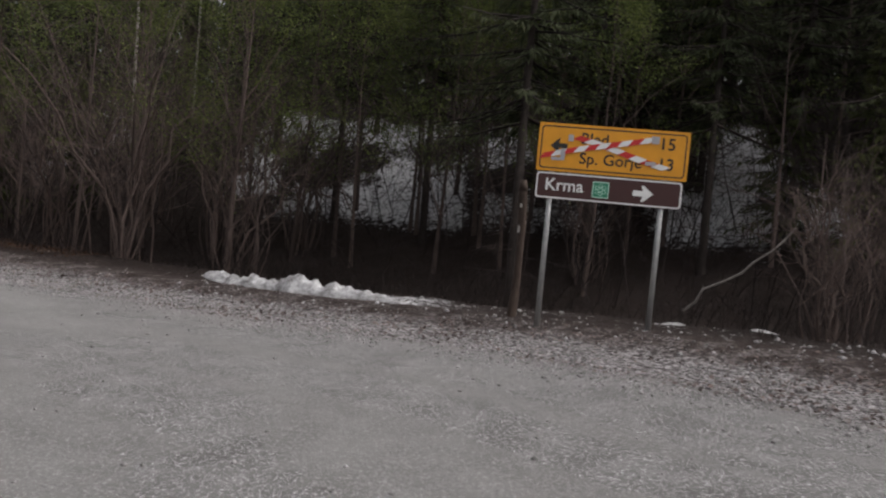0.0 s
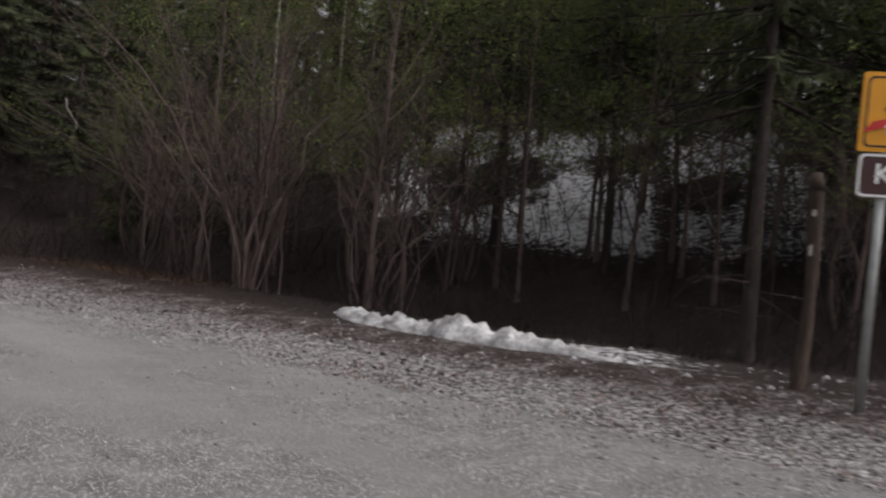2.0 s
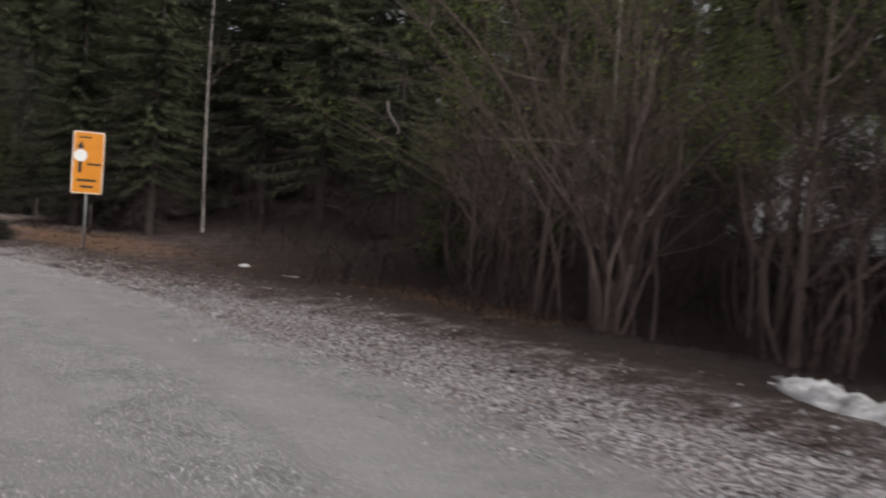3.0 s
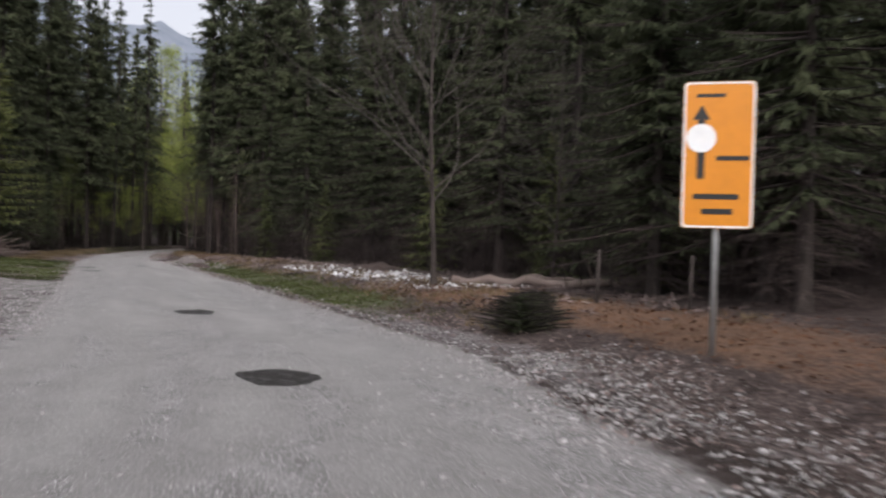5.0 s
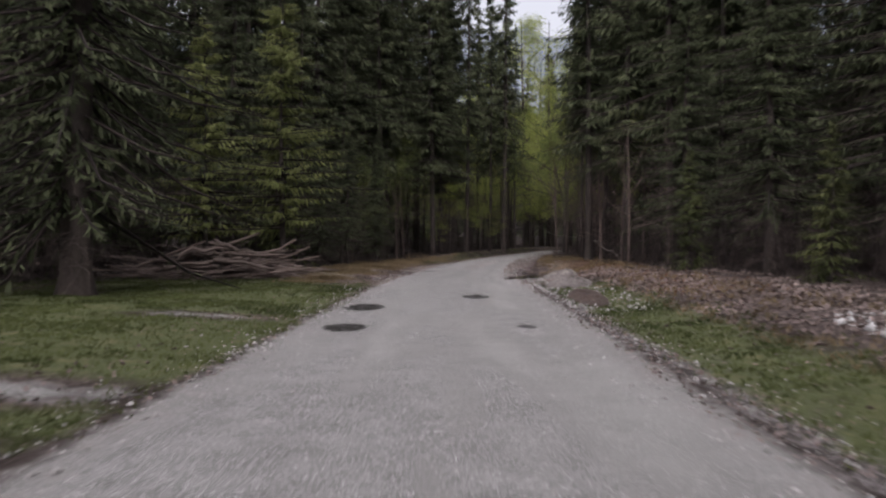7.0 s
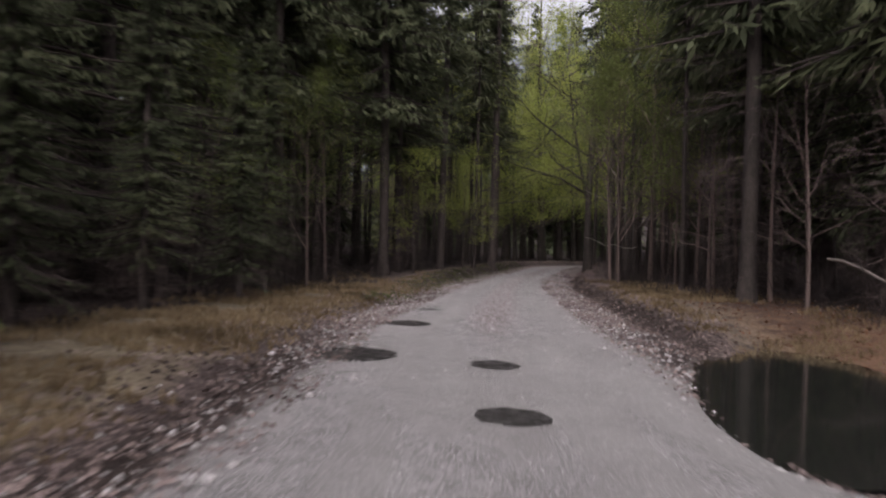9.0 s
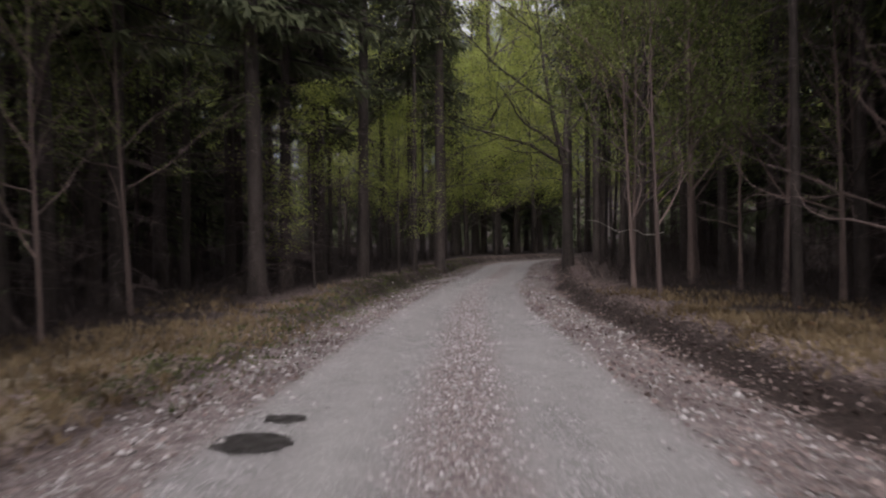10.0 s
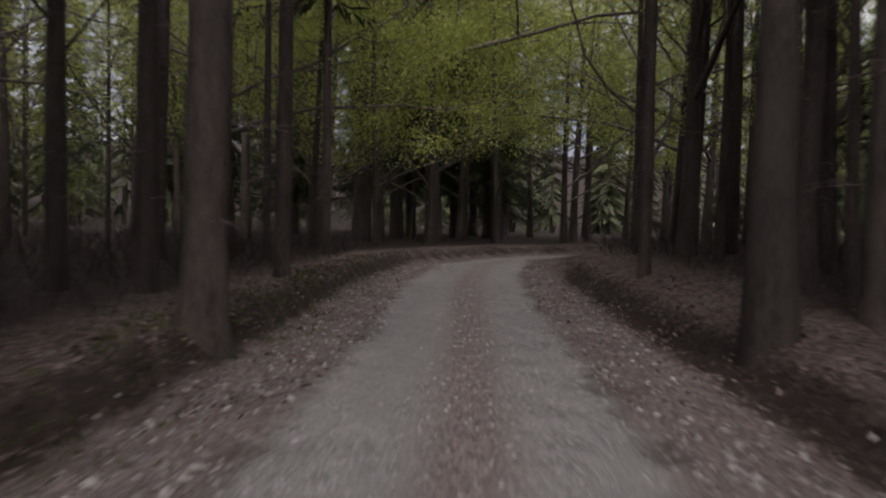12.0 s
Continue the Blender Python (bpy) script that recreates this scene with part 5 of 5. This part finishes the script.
def brushwood(name, label, n, test, tall, seed, mat=TWIG_SHADED, **where):
    """Thin bare shoots, each a bent three-sided tube with a side twig."""
    p, q = places(n, test, seed=seed, **where)
    m = len(p)
    ln = tall * (0.35 + 0.9 * q.rand(m))
    w = unit(np.stack([0.6 * q.randn(m), 0.6 * q.randn(m), np.ones(m)], 1))
    b = 0.4 * q.randn(m, 3) * np.array([1, 1, 0.3])
    paths, rads = [], []
    for s0, s1, sh in ((0, 1, 0), (0.35, 0.8, 1), (0.5, 0.95, 2), (0.6, 1.1, 3)):
        k = np.linspace(0, 1, 4)[None, :, None]
        start = p[:, None] + w[:, None] * (ln * s0)[:, None, None] + b[:, None] * (ln * s0 * s0)[:, None, None]
        d = w if sh == 0 else unit(w + 0.75 * q.randn(m, 3) * np.array([1, 1, 0.5]))
        path = start + d[:, None] * k * (ln * (s1 - s0))[:, None, None] + b[:, None] * (k * k) * (ln * (s1 - s0))[:, None, None]
        paths.append(path)
        rads.append(np.linspace(1, 0.3, 4)[None, :] * ((0.004 + 0.0035 * ln) * (1 if sh == 0 else 0.55))[:, None])
    pts, rad = np.concatenate(paths), np.concatenate(rads)
    pts[:, 0, 2] -= 0.03
    ang = np.arange(3) * 2.0944
    ring = pts[:, :, None, :] + rad[:, :, None, None] * np.stack([np.cos(ang), np.sin(ang), 0 * ang], -1)[None, None]
    i, j = np.meshgrid(np.arange(3), np.arange(3), indexing="ij")
    quad = np.stack([i * 3 + j, i * 3 + (j + 1) % 3, (i + 1) * 3 + (j + 1) % 3, (i + 1) * 3 + j], -1).reshape(-1, 4)
    f = (quad[None] + 12 * np.arange(len(pts))[:, None, None]).reshape(-1, 4)
    stuff(name, label, "undergrowth", mesh_of(name, ring.reshape(-1, 3), f, mat))


# brushwood in the darkened twig colour, which carries the shade under the trees
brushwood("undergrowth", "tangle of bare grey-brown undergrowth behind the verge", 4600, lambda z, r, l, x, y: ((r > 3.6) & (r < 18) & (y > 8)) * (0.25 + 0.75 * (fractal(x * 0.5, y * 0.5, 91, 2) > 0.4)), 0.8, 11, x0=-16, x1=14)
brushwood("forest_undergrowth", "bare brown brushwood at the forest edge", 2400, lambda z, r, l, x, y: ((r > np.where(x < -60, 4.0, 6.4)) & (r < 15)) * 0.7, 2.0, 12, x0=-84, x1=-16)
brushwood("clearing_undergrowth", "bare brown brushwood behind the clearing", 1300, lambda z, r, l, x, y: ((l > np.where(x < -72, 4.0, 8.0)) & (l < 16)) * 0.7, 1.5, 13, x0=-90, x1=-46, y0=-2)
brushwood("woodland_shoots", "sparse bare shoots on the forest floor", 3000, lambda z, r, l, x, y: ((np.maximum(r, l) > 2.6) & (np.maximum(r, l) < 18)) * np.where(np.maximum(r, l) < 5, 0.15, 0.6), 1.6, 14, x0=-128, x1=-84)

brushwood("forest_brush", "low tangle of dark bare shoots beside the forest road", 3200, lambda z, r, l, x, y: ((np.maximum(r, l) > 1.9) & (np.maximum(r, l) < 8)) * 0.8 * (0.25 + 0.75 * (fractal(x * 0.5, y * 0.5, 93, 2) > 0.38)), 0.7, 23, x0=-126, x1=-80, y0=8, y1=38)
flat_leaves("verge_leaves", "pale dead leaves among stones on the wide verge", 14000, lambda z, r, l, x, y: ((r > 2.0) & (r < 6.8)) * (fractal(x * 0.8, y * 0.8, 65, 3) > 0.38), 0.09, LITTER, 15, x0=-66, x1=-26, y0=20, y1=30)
brushwood("thicket", "thicket of thin dark bare stems on the snowy slope", 420, lambda z, r, l, x, y: ((r > 6.0) & (r < 15) & (y > 8)) * 0.8, 4.2, 16, TWIG_SHADED, x0=-14, x1=16)

# ------------------------------------------------------------------ the direction sign at the junction
SX, SY = 1.20, 11.66
sign = thing("direction_sign", "yellow and brown road sign crossed with red-white tape on posts", "road sign", (SX, SY, 0), rz=-9.5)
BASE = -0.45
for px in (0.22, 1.72):
    post = part("post", rod("post", (px, 0.06, BASE), (px, 0.06, 2.60), 0.038, 0.038, STEEL), sign, "grey galvanised steel post")
    part("cap", rod("cap", (px, 0.06, 2.60), (px, 0.06, 2.63), 0.041, 0.034, BLACK), post)
    for z in (1.80, 2.20, 2.52):
        part("clamp", box("clamp", (0.12, 0.10, 0.035), (px, 0.045, z), STEEL, 0.006), post)
yp = part("yellow_panel", flat_shape("yellow_panel", round_rect(0, 2.035, 2.01, 2.69, 0.02), -0.012, 0.024, YELLOW), sign, "yellow panel with black border")
part("border", ring_shape("border", round_rect(0.035, 2.07, 1.975, 2.655, 0.05), round_rect(0.052, 2.087, 1.958, 2.638, 0.04), -0.015, 0.002, BLACK), yp)
part("lettering", words("lettering", "Bled", 0.215, 0.57, -0.0135, 2.435, BLACK), yp, "black place name")
part("lettering", words("lettering", "Sp. Gorje", 0.215, 0.57, -0.0135, 2.165, BLACK, 1.02), yp, "black place name")
part("lettering", words("lettering", "15", 0.225, 1.61, -0.0135, 2.435, BLACK), yp, "black distance number")
part("lettering", words("lettering", "13", 0.225, 1.61, -0.0135, 2.165, BLACK), yp, "black distance number")
part("arrow", flat_shape("arrow", [(0.17, 2.385), (0.30, 2.50), (0.285, 2.42), (0.40, 2.42), (0.40, 2.30), (0.345, 2.30), (0.345, 2.355), (0.285, 2.355), (0.30, 2.27)], -0.0155, 0.002, BLACK), yp, "black arrow bent to one side")
bp = part("brown_panel", flat_shape("brown_panel", round_rect(0.015, 1.655, 1.975, 2.022, 0.05), -0.012, 0.024, BROWN), sign, "dark brown panel with white border")
part("border", ring_shape("border", round_rect(0.022, 1.662, 1.968, 2.015, 0.045), round_rect(0.042, 1.682, 1.948, 1.995, 0.035), -0.015, 0.002, WHITE), bp)
part("lettering", words("lettering", "Krma", 0.235, 0.14, -0.0135, 1.775, WHITE, 1.0), bp, "white place name")
em = part("emblem", flat_shape("emblem", round_rect(0.79, 1.72, 1.01, 1.94, 0.02), -0.0155, 0.003, MINT), bp, "green square emblem with a pale flower shape")
part("emblem_field", flat_shape("emblem_field", round_rect(0.803, 1.733, 0.997, 1.927, 0.012), -0.0175, 0.002, EMBLEM), em)
for k in range(7):
    a = radians(60 * k + 30)
    cx, cz = (0.90, 1.83) if k == 6 else (0.90 + 0.056 * math.cos(a), 1.83 + 0.056 * math.sin(a))
    o = [(cx + 0.029 * math.cos(radians(60 * j + 30)), cz + 0.029 * math.sin(radians(60 * j + 30))) for j in range(6)]
    i = [(cx + 0.021 * math.cos(radians(60 * j + 30)), cz + 0.021 * math.sin(radians(60 * j + 30))) for j in range(6)]
    part("petal", ring_shape("petal", o, i, -0.0195, 0.002, MINT), em)
part("arrow", flat_shape("arrow", [(1.33, 1.79), (1.33, 1.865), (1.46, 1.865), (1.44, 1.935), (1.47, 1.935), (1.60, 1.828), (1.47, 1.72), (1.44, 1.72), (1.46, 1.79)], -0.0155, 0.002, WHITE), bp, "white arrow")


def tape(x0, z0, x1, z1, y, width, bands):
    """Barrier tape stuck across the panel: slanted red and white lengths, a little slack."""
    n = bands
    d = np.array([x1 - x0, z1 - z0])
    nrm = np.array([-d[1], d[0]]) / np.hypot(*d) * width / 2
    for k in range(n):
        for colour, m0, m1 in ((RED, k / n, (k + 0.5) / n), (WHITE, (k + 0.5) / n, (k + 1) / n)):
            p0, p1 = np.array([x0, z0]) + d * m0, np.array([x0, z0]) + d * m1
            sk = d / n * 0.28
            sag = [0.012 * math.sin(5 * m0 + x0), 0.012 * math.sin(5 * m1 + x0)]
            pts = [p0 + nrm + sk + sag[0], p0 - nrm - sk * 0 + sag[0], p1 - nrm + sag[1], p1 + nrm + sk + sag[1]]
            part("tape_band", flat_shape("tape_band", [tuple(q) for q in pts], y - 0.001 * (k % 2), 0.002, colour), yp, "red barrier tape" if colour is RED else "white barrier tape")


tape(0.46, 2.52, 1.70, 2.20, -0.022, 0.075, 4)
tape(0.02, 2.225, 1.50, 2.56, -0.028, 0.07, 5)
for x, z, w, h in ((0.44, 2.50, 0.07, 0.09), (1.56, 2.555, 0.10, 0.10), (1.52, 2.235, 0.14, 0.05), (0.345, 2.27, 0.06, 0.16), (0.26, 2.205, 0.13, 0.04)):
    part("adhesive_strip", flat_shape("adhesive_strip", round_rect(x - w / 2, z - h / 2, x + w / 2, z + h / 2, 0.012), -0.033, 0.002, SILVER), yp, "grey adhesive strip")

# weathered waymark post next to it
z0 = height(1.12, 12.56)
wp = thing("waymark_post", "weathered brown wooden post with a small white mark", "post", (1.12, 12.56, z0), rz=-6)
g = Geo()
u = np.linspace(0, 1, 7)
g.tube(np.stack([0.05 * np.sin(u * 3), 0 * u, -0.2 + 2.1 * u], 1), 0.062 + 0.012 * np.sin(u * 9), 9)
part("shaft", g.mesh("shaft", ASH_POST), wp)
part("head", rod("head", (0.01, 0, 1.88), (0.0, 0, 2.04), 0.078, 0.05, ASH_POST, 9), wp)
part("mark", flat_shape("mark", round_rect(-0.012, 1.26, 0.016, 1.36, 0.004), -0.075, 0.004, WORN_WHITE), wp, "small white painted mark")
part("mark", flat_shape("mark", round_rect(-0.015, 1.63, 0.02, 1.69, 0.008), -0.080, 0.004, WORN_WHITE), wp, "worn white patch")

# amber roadworks sign further on
wx, wy = -22.29, 21.76
wz = height(wx, wy) + 0.13
ws = thing("roadworks_sign", "amber information sign with a white disc on one steel post", "road sign", (wx, wy, wz), rz=52)
p_ = part("post", rod("post", (0, 0.05, -0.45), (0, 0.05, 2.75), 0.034, 0.034, STEEL), ws, "grey steel post")
for z in (1.55, 2.45):
    part("clamp", box("clamp", (0.11, 0.09, 0.035), (0, 0.04, z), STEEL, 0.006), p_)
pp = part("panel", flat_shape("panel", round_rect(-0.37, 1.25, 0.37, 2.83, 0.05), -0.012, 0.024, ORANGE), ws, "amber panel")
part("border", ring_shape("border", round_rect(-0.365, 1.255, 0.365, 2.825, 0.05), round_rect(-0.345, 1.275, 0.345, 2.805, 0.04), -0.015, 0.002, WHITE), pp, "pale edge")
part("arrow_stem", flat_shape("arrow_stem", round_rect(-0.22, 1.78, -0.14, 2.42, 0.01), -0.0155, 0.002, BLACK), pp, "black arrow stem")
part("arrow_head", flat_shape("arrow_head", [(-0.27, 2.42), (-0.18, 2.58), (-0.09, 2.42)], -0.0155, 0.002, BLACK), pp, "black arrow head")
part("disc", flat_shape("disc", [(-0.18 + 0.155 * math.cos(radians(15 * k)), 2.22 + 0.155 * math.sin(radians(15 * k))) for k in range(24)], -0.020, 0.003, WHITE), pp, "white round disc")
part("bar", flat_shape("bar", round_rect(-0.02, 1.98, 0.32, 2.03, 0.01), -0.0155, 0.002, BLACK), pp, "small dark line of print")
part("bar", flat_shape("bar", round_rect(-0.24, 2.66, 0.06, 2.70, 0.01), -0.0155, 0.002, BLACK), pp, "small dark line of print")
part("bar", flat_shape("bar", round_rect(-0.25, 1.56, 0.22, 1.62, 0.01), -0.0155, 0.002, BLACK), pp, "small dark line of print")
part("bar", flat_shape("bar", round_rect(-0.16, 1.40, 0.16, 1.46, 0.01), -0.0155, 0.002, BLACK), pp, "small dark line of print")


# ------------------------------------------------------------------ heaps, logs and posts


def heap(name, label, category, line, wide, high, mat, seed, jag=0.5, tail=0.0):
    """A long heap following a line, with an uneven crest."""
    line = np.array(line, float)
    q = np.random.RandomState(seed)
    n, m = 26 * (len(line) - 1) + 1, 21
    s = np.linspace(0, len(line) - 1, n)
    cx, cy = np.interp(s, range(len(line)), line[:, 0]), np.interp(s, range(len(line)), line[:, 1])
    tx, ty = np.gradient(cx), np.gradient(cy)
    k = np.hypot(tx, ty)
    nx, ny = -ty / k, tx / k
    w = np.linspace(-1, 1, m)
    taper = np.sin(np.clip(s / (len(line) - 1), 0.01, 0.99) * np.pi) ** 0.5 * (1 - tail * s / (len(line) - 1)) * (0.55 + 0.95 * fractal(s * 1.7, s * 0 + seed, seed + 9, 3))
    X = cx[:, None] + nx[:, None] * w * wide * taper[:, None]
    Y = cy[:, None] + ny[:, None] * w * wide * taper[:, None]
    Z = survey(X, Y)[0]
    rise = (1 - w**2)[None] * high * taper[:, None] * (1 - jag + 2 * jag * fractal(X * 1.6, Y * 1.6, seed)) + 0.8 * high * (fractal(X * 3, Y * 3, seed + 3, 3) - 0.42) * (1 - w**4)[None] + 0.7 * high * (fractal(X * 14, Y * 14, seed + 5, 2) - 0.37) * (1 - w**4)[None] - 0.03 * (np.abs(w) > 0.95)
    i, j = np.meshgrid(np.arange(n - 1), np.arange(m - 1), indexing="ij")
    f = np.stack([i * m + j, (i + 1) * m + j, (i + 1) * m + j + 1, i * m + j + 1], -1).reshape(-1, 4)
    o = np.array([cx[n // 2], cy[n // 2], height(cx[n // 2], cy[n // 2])])
    me = mesh_of(name, np.stack([X, Y, Z + rise], -1).reshape(-1, 3) - o, f, mat)
    ob = new(name, me)
    ob.location = o
    return tagged(ob, label, category)


heap("snow_bank", "dirty white bank of ploughed old snow on the verge", "snow", [(-4.75, 16.9), (-3.8, 15.9), (-2.6, 15.1), (-1.3, 14.3), (-0.2, 13.5)], 0.42, 0.26, SNOW, 4, 0.9, 0.55)
heap("soil_mound", "low mound of dug soil and stones", "mound", [(-53.0, 20.8), (-55.6, 20.9), (-58.4, 21.1)], 0.5, 0.15, SOIL, 6, 0.8)
heap("soil_mound", "low dark mound of dug soil at the road's edge", "mound", [(-58.9, 20.9), (-60.5, 21.2), (-62.3, 21.3)], 0.8, 0.26, RUBBLE, 7, 0.7)
heap("rubble_mound", "grey mound of dug stones and soil at the road's edge", "mound", [(-63.2, 21.3), (-64.3, 21.4), (-65.4, 21.4)], 0.7, 0.3, RUBBLE, 9, 0.7)
heap("soil_mound", "dark heap of soil with snow on it", "mound", [(-42.2, 25.8), (-44.2, 25.4), (-46.5, 26.0)], 0.9, 0.22, SOIL, 8, 0.9)
q = np.random.RandomState(31)
patches = [(-30.5, 24.0), (-17.3, 22.4), (-15.6, 22.0), (3.6, 12.7), (4.8, 12.0)] + [(-36.0 - 11 * q.rand(), 22.9 + 2.6 * q.rand()) for _ in range(16)]
for k, (x, y) in enumerate(patches):
    a, n = q.rand() * 3.1, 0.12 + 0.3 * q.rand()
    heap("snow_patch", "small patch of old snow among dead leaves", "snow", [(x - n * math.cos(a), y - n * math.sin(a)), (x + 0.15 * q.randn(), y + 0.1), (x + n * math.cos(a), y + n * math.sin(a))], 0.08 + 0.14 * q.rand(), 0.03 + 0.05 * q.rand(), SNOW, 20 + k, 0.9)


def log(name, label, category, a, b, r, seed, mat=DEAD_WOOD, lift=None, stubs=3):
    q = np.random.RandomState(seed)
    u = np.linspace(0, 1, 9)
    x, y = a[0] + (b[0] - a[0]) * u, a[1] + (b[1] - a[1]) * u
    z = (a[2] + (b[2] - a[2]) * u) if len(a) > 2 else survey(x, y)[0] + r * 0.8
    pts = np.stack([x, y, z], 1) + 0.4 * r * q.randn(9, 3)
    if r < 0.05:  # thin branches are crooked
        pts += np.cumsum(0.05 * q.randn(9, 3), 0)
    o = pts[0].copy()
    t = thing(name, label, category, o)
    g = Geo()
    g.tube(pts - o, np.linspace(r, r * 0.6, 9), 9)
    part("stem", g.mesh("stem", mat), t)
    for _ in range(stubs):
        s = Geo()
        p = pts[q.randint(2, 8)] - o
        grow(s, p, q.randn(3) + np.array([0, 0, 0.8]), 6 * r, r * 0.25, 0, q, [], 2)
        part("side_branch", s.mesh("side_branch", mat), t)
    return t


log("fallen_log", "long dark fallen log at the forest edge", "log", (-35.0, 24.4), (-32.2, 27.4), 0.16, 1)
log("fallen_log", "thin dark fallen log at the forest edge", "log", (-35.6, 25.6), (-33.4, 28.6), 0.12, 2)
log("fallen_branch", "bleached fallen branch at the verge", "branch", (-28.2, 24.0), (-24.6, 23.4), 0.035, 3, BARK_PALE, stubs=2)
log("fallen_branch", "pale bare branch leaning out of the bushes", "branch", (4.0, 13.4, 0.2), (5.6, 13.0, 1.5), 0.022, 4, BARK_PALE, stubs=3)
log("fallen_branch", "pale broken branch hanging in the thicket", "branch", (-13.9, 22.9, 3.4), (-13.3, 22.2, 2.6), 0.02, 5, BARK_PALE, stubs=1)
log("fallen_branch", "pale bare branch reaching towards the road", "branch", (-95.6, 26.4, 2.4), (-94.4, 24.4, 3.1), 0.013, 6, BARK_PALE, stubs=3)
log("fallen_branch", "pale bare branch reaching towards the road", "branch", (-93.4, 26.2, 0.9), (-92.2, 23.9, 1.1), 0.012, 7, BARK_PALE, stubs=2)
log("fallen_branch", "grey leaning dead branch beside the pool", "branch", (-75.4, 24.4, 0.7), (-72.6, 25.0, 0.1), 0.03, 8, BARK_GREY, stubs=3)
for x, y in ((-27.8, 24.0), (-26.4, 24.9)):
    z = height(x, y)
    t = thing("fence_post", "short dark weathered wooden fence post", "post", (x, y, z), "old fence posts")
    part("shaft", rod("shaft", (0, 0, -0.2), (0.03, 0.02, 0.95), 0.036, 0.032, BARK_DARK, 9), t)

# brush pile on the clearing
q = np.random.RandomState(9)
pile = thing("brush_pile", "heap of cut dark branches and thin logs on the clearing", "brush pile", (-63.3, 10.3, height(-63.3, 10.3)), rz=0)
for k in range(120):
    u = np.clip(q.randn(2), -1.3, 1.3) * np.array([0.9, 1.7])
    top = max(0.05, 1.2 * math.exp(-(u[0] / 1.3) ** 2 - (u[1] / 2.6) ** 2)) * q.rand()
    az = radians(85 + 22 * q.randn())
    ln = 1.2 + 2.0 * q.rand()
    d = np.array([math.cos(az), math.sin(az), 0.18 * q.randn()]) * ln / 2
    c = np.array([u[0], u[1], top + 0.06])
    w = np.linspace(-1, 1, 5)
    g = Geo()
    pts = c + w[:, None] * d + 0.05 * q.randn(5, 3)
    pts[:, 2] = np.maximum(pts[:, 2], 0.02)
    r = 0.018 + 0.075 * q.rand() ** 2
    g.tube(pts, np.linspace(r, r * 0.55, 5), 6)
    part("branch", g.mesh("branch", DEAD_WOOD), pile)

# low dark juniper-like bush by the verge
bush = spruce("low dense dark green bush on the verge", 0.78, 0.03, 0.62, 0.06, 61, 0.04, 22, 7, 0.10, NEEDLES, droop=-0.3, category="bush")
bush.name = "evergreen_bush"
settle(bush, -25.9, 21.4, 1.0, 0)
plant(bush, -26.5, 22.0, 0.85, rng=rng)
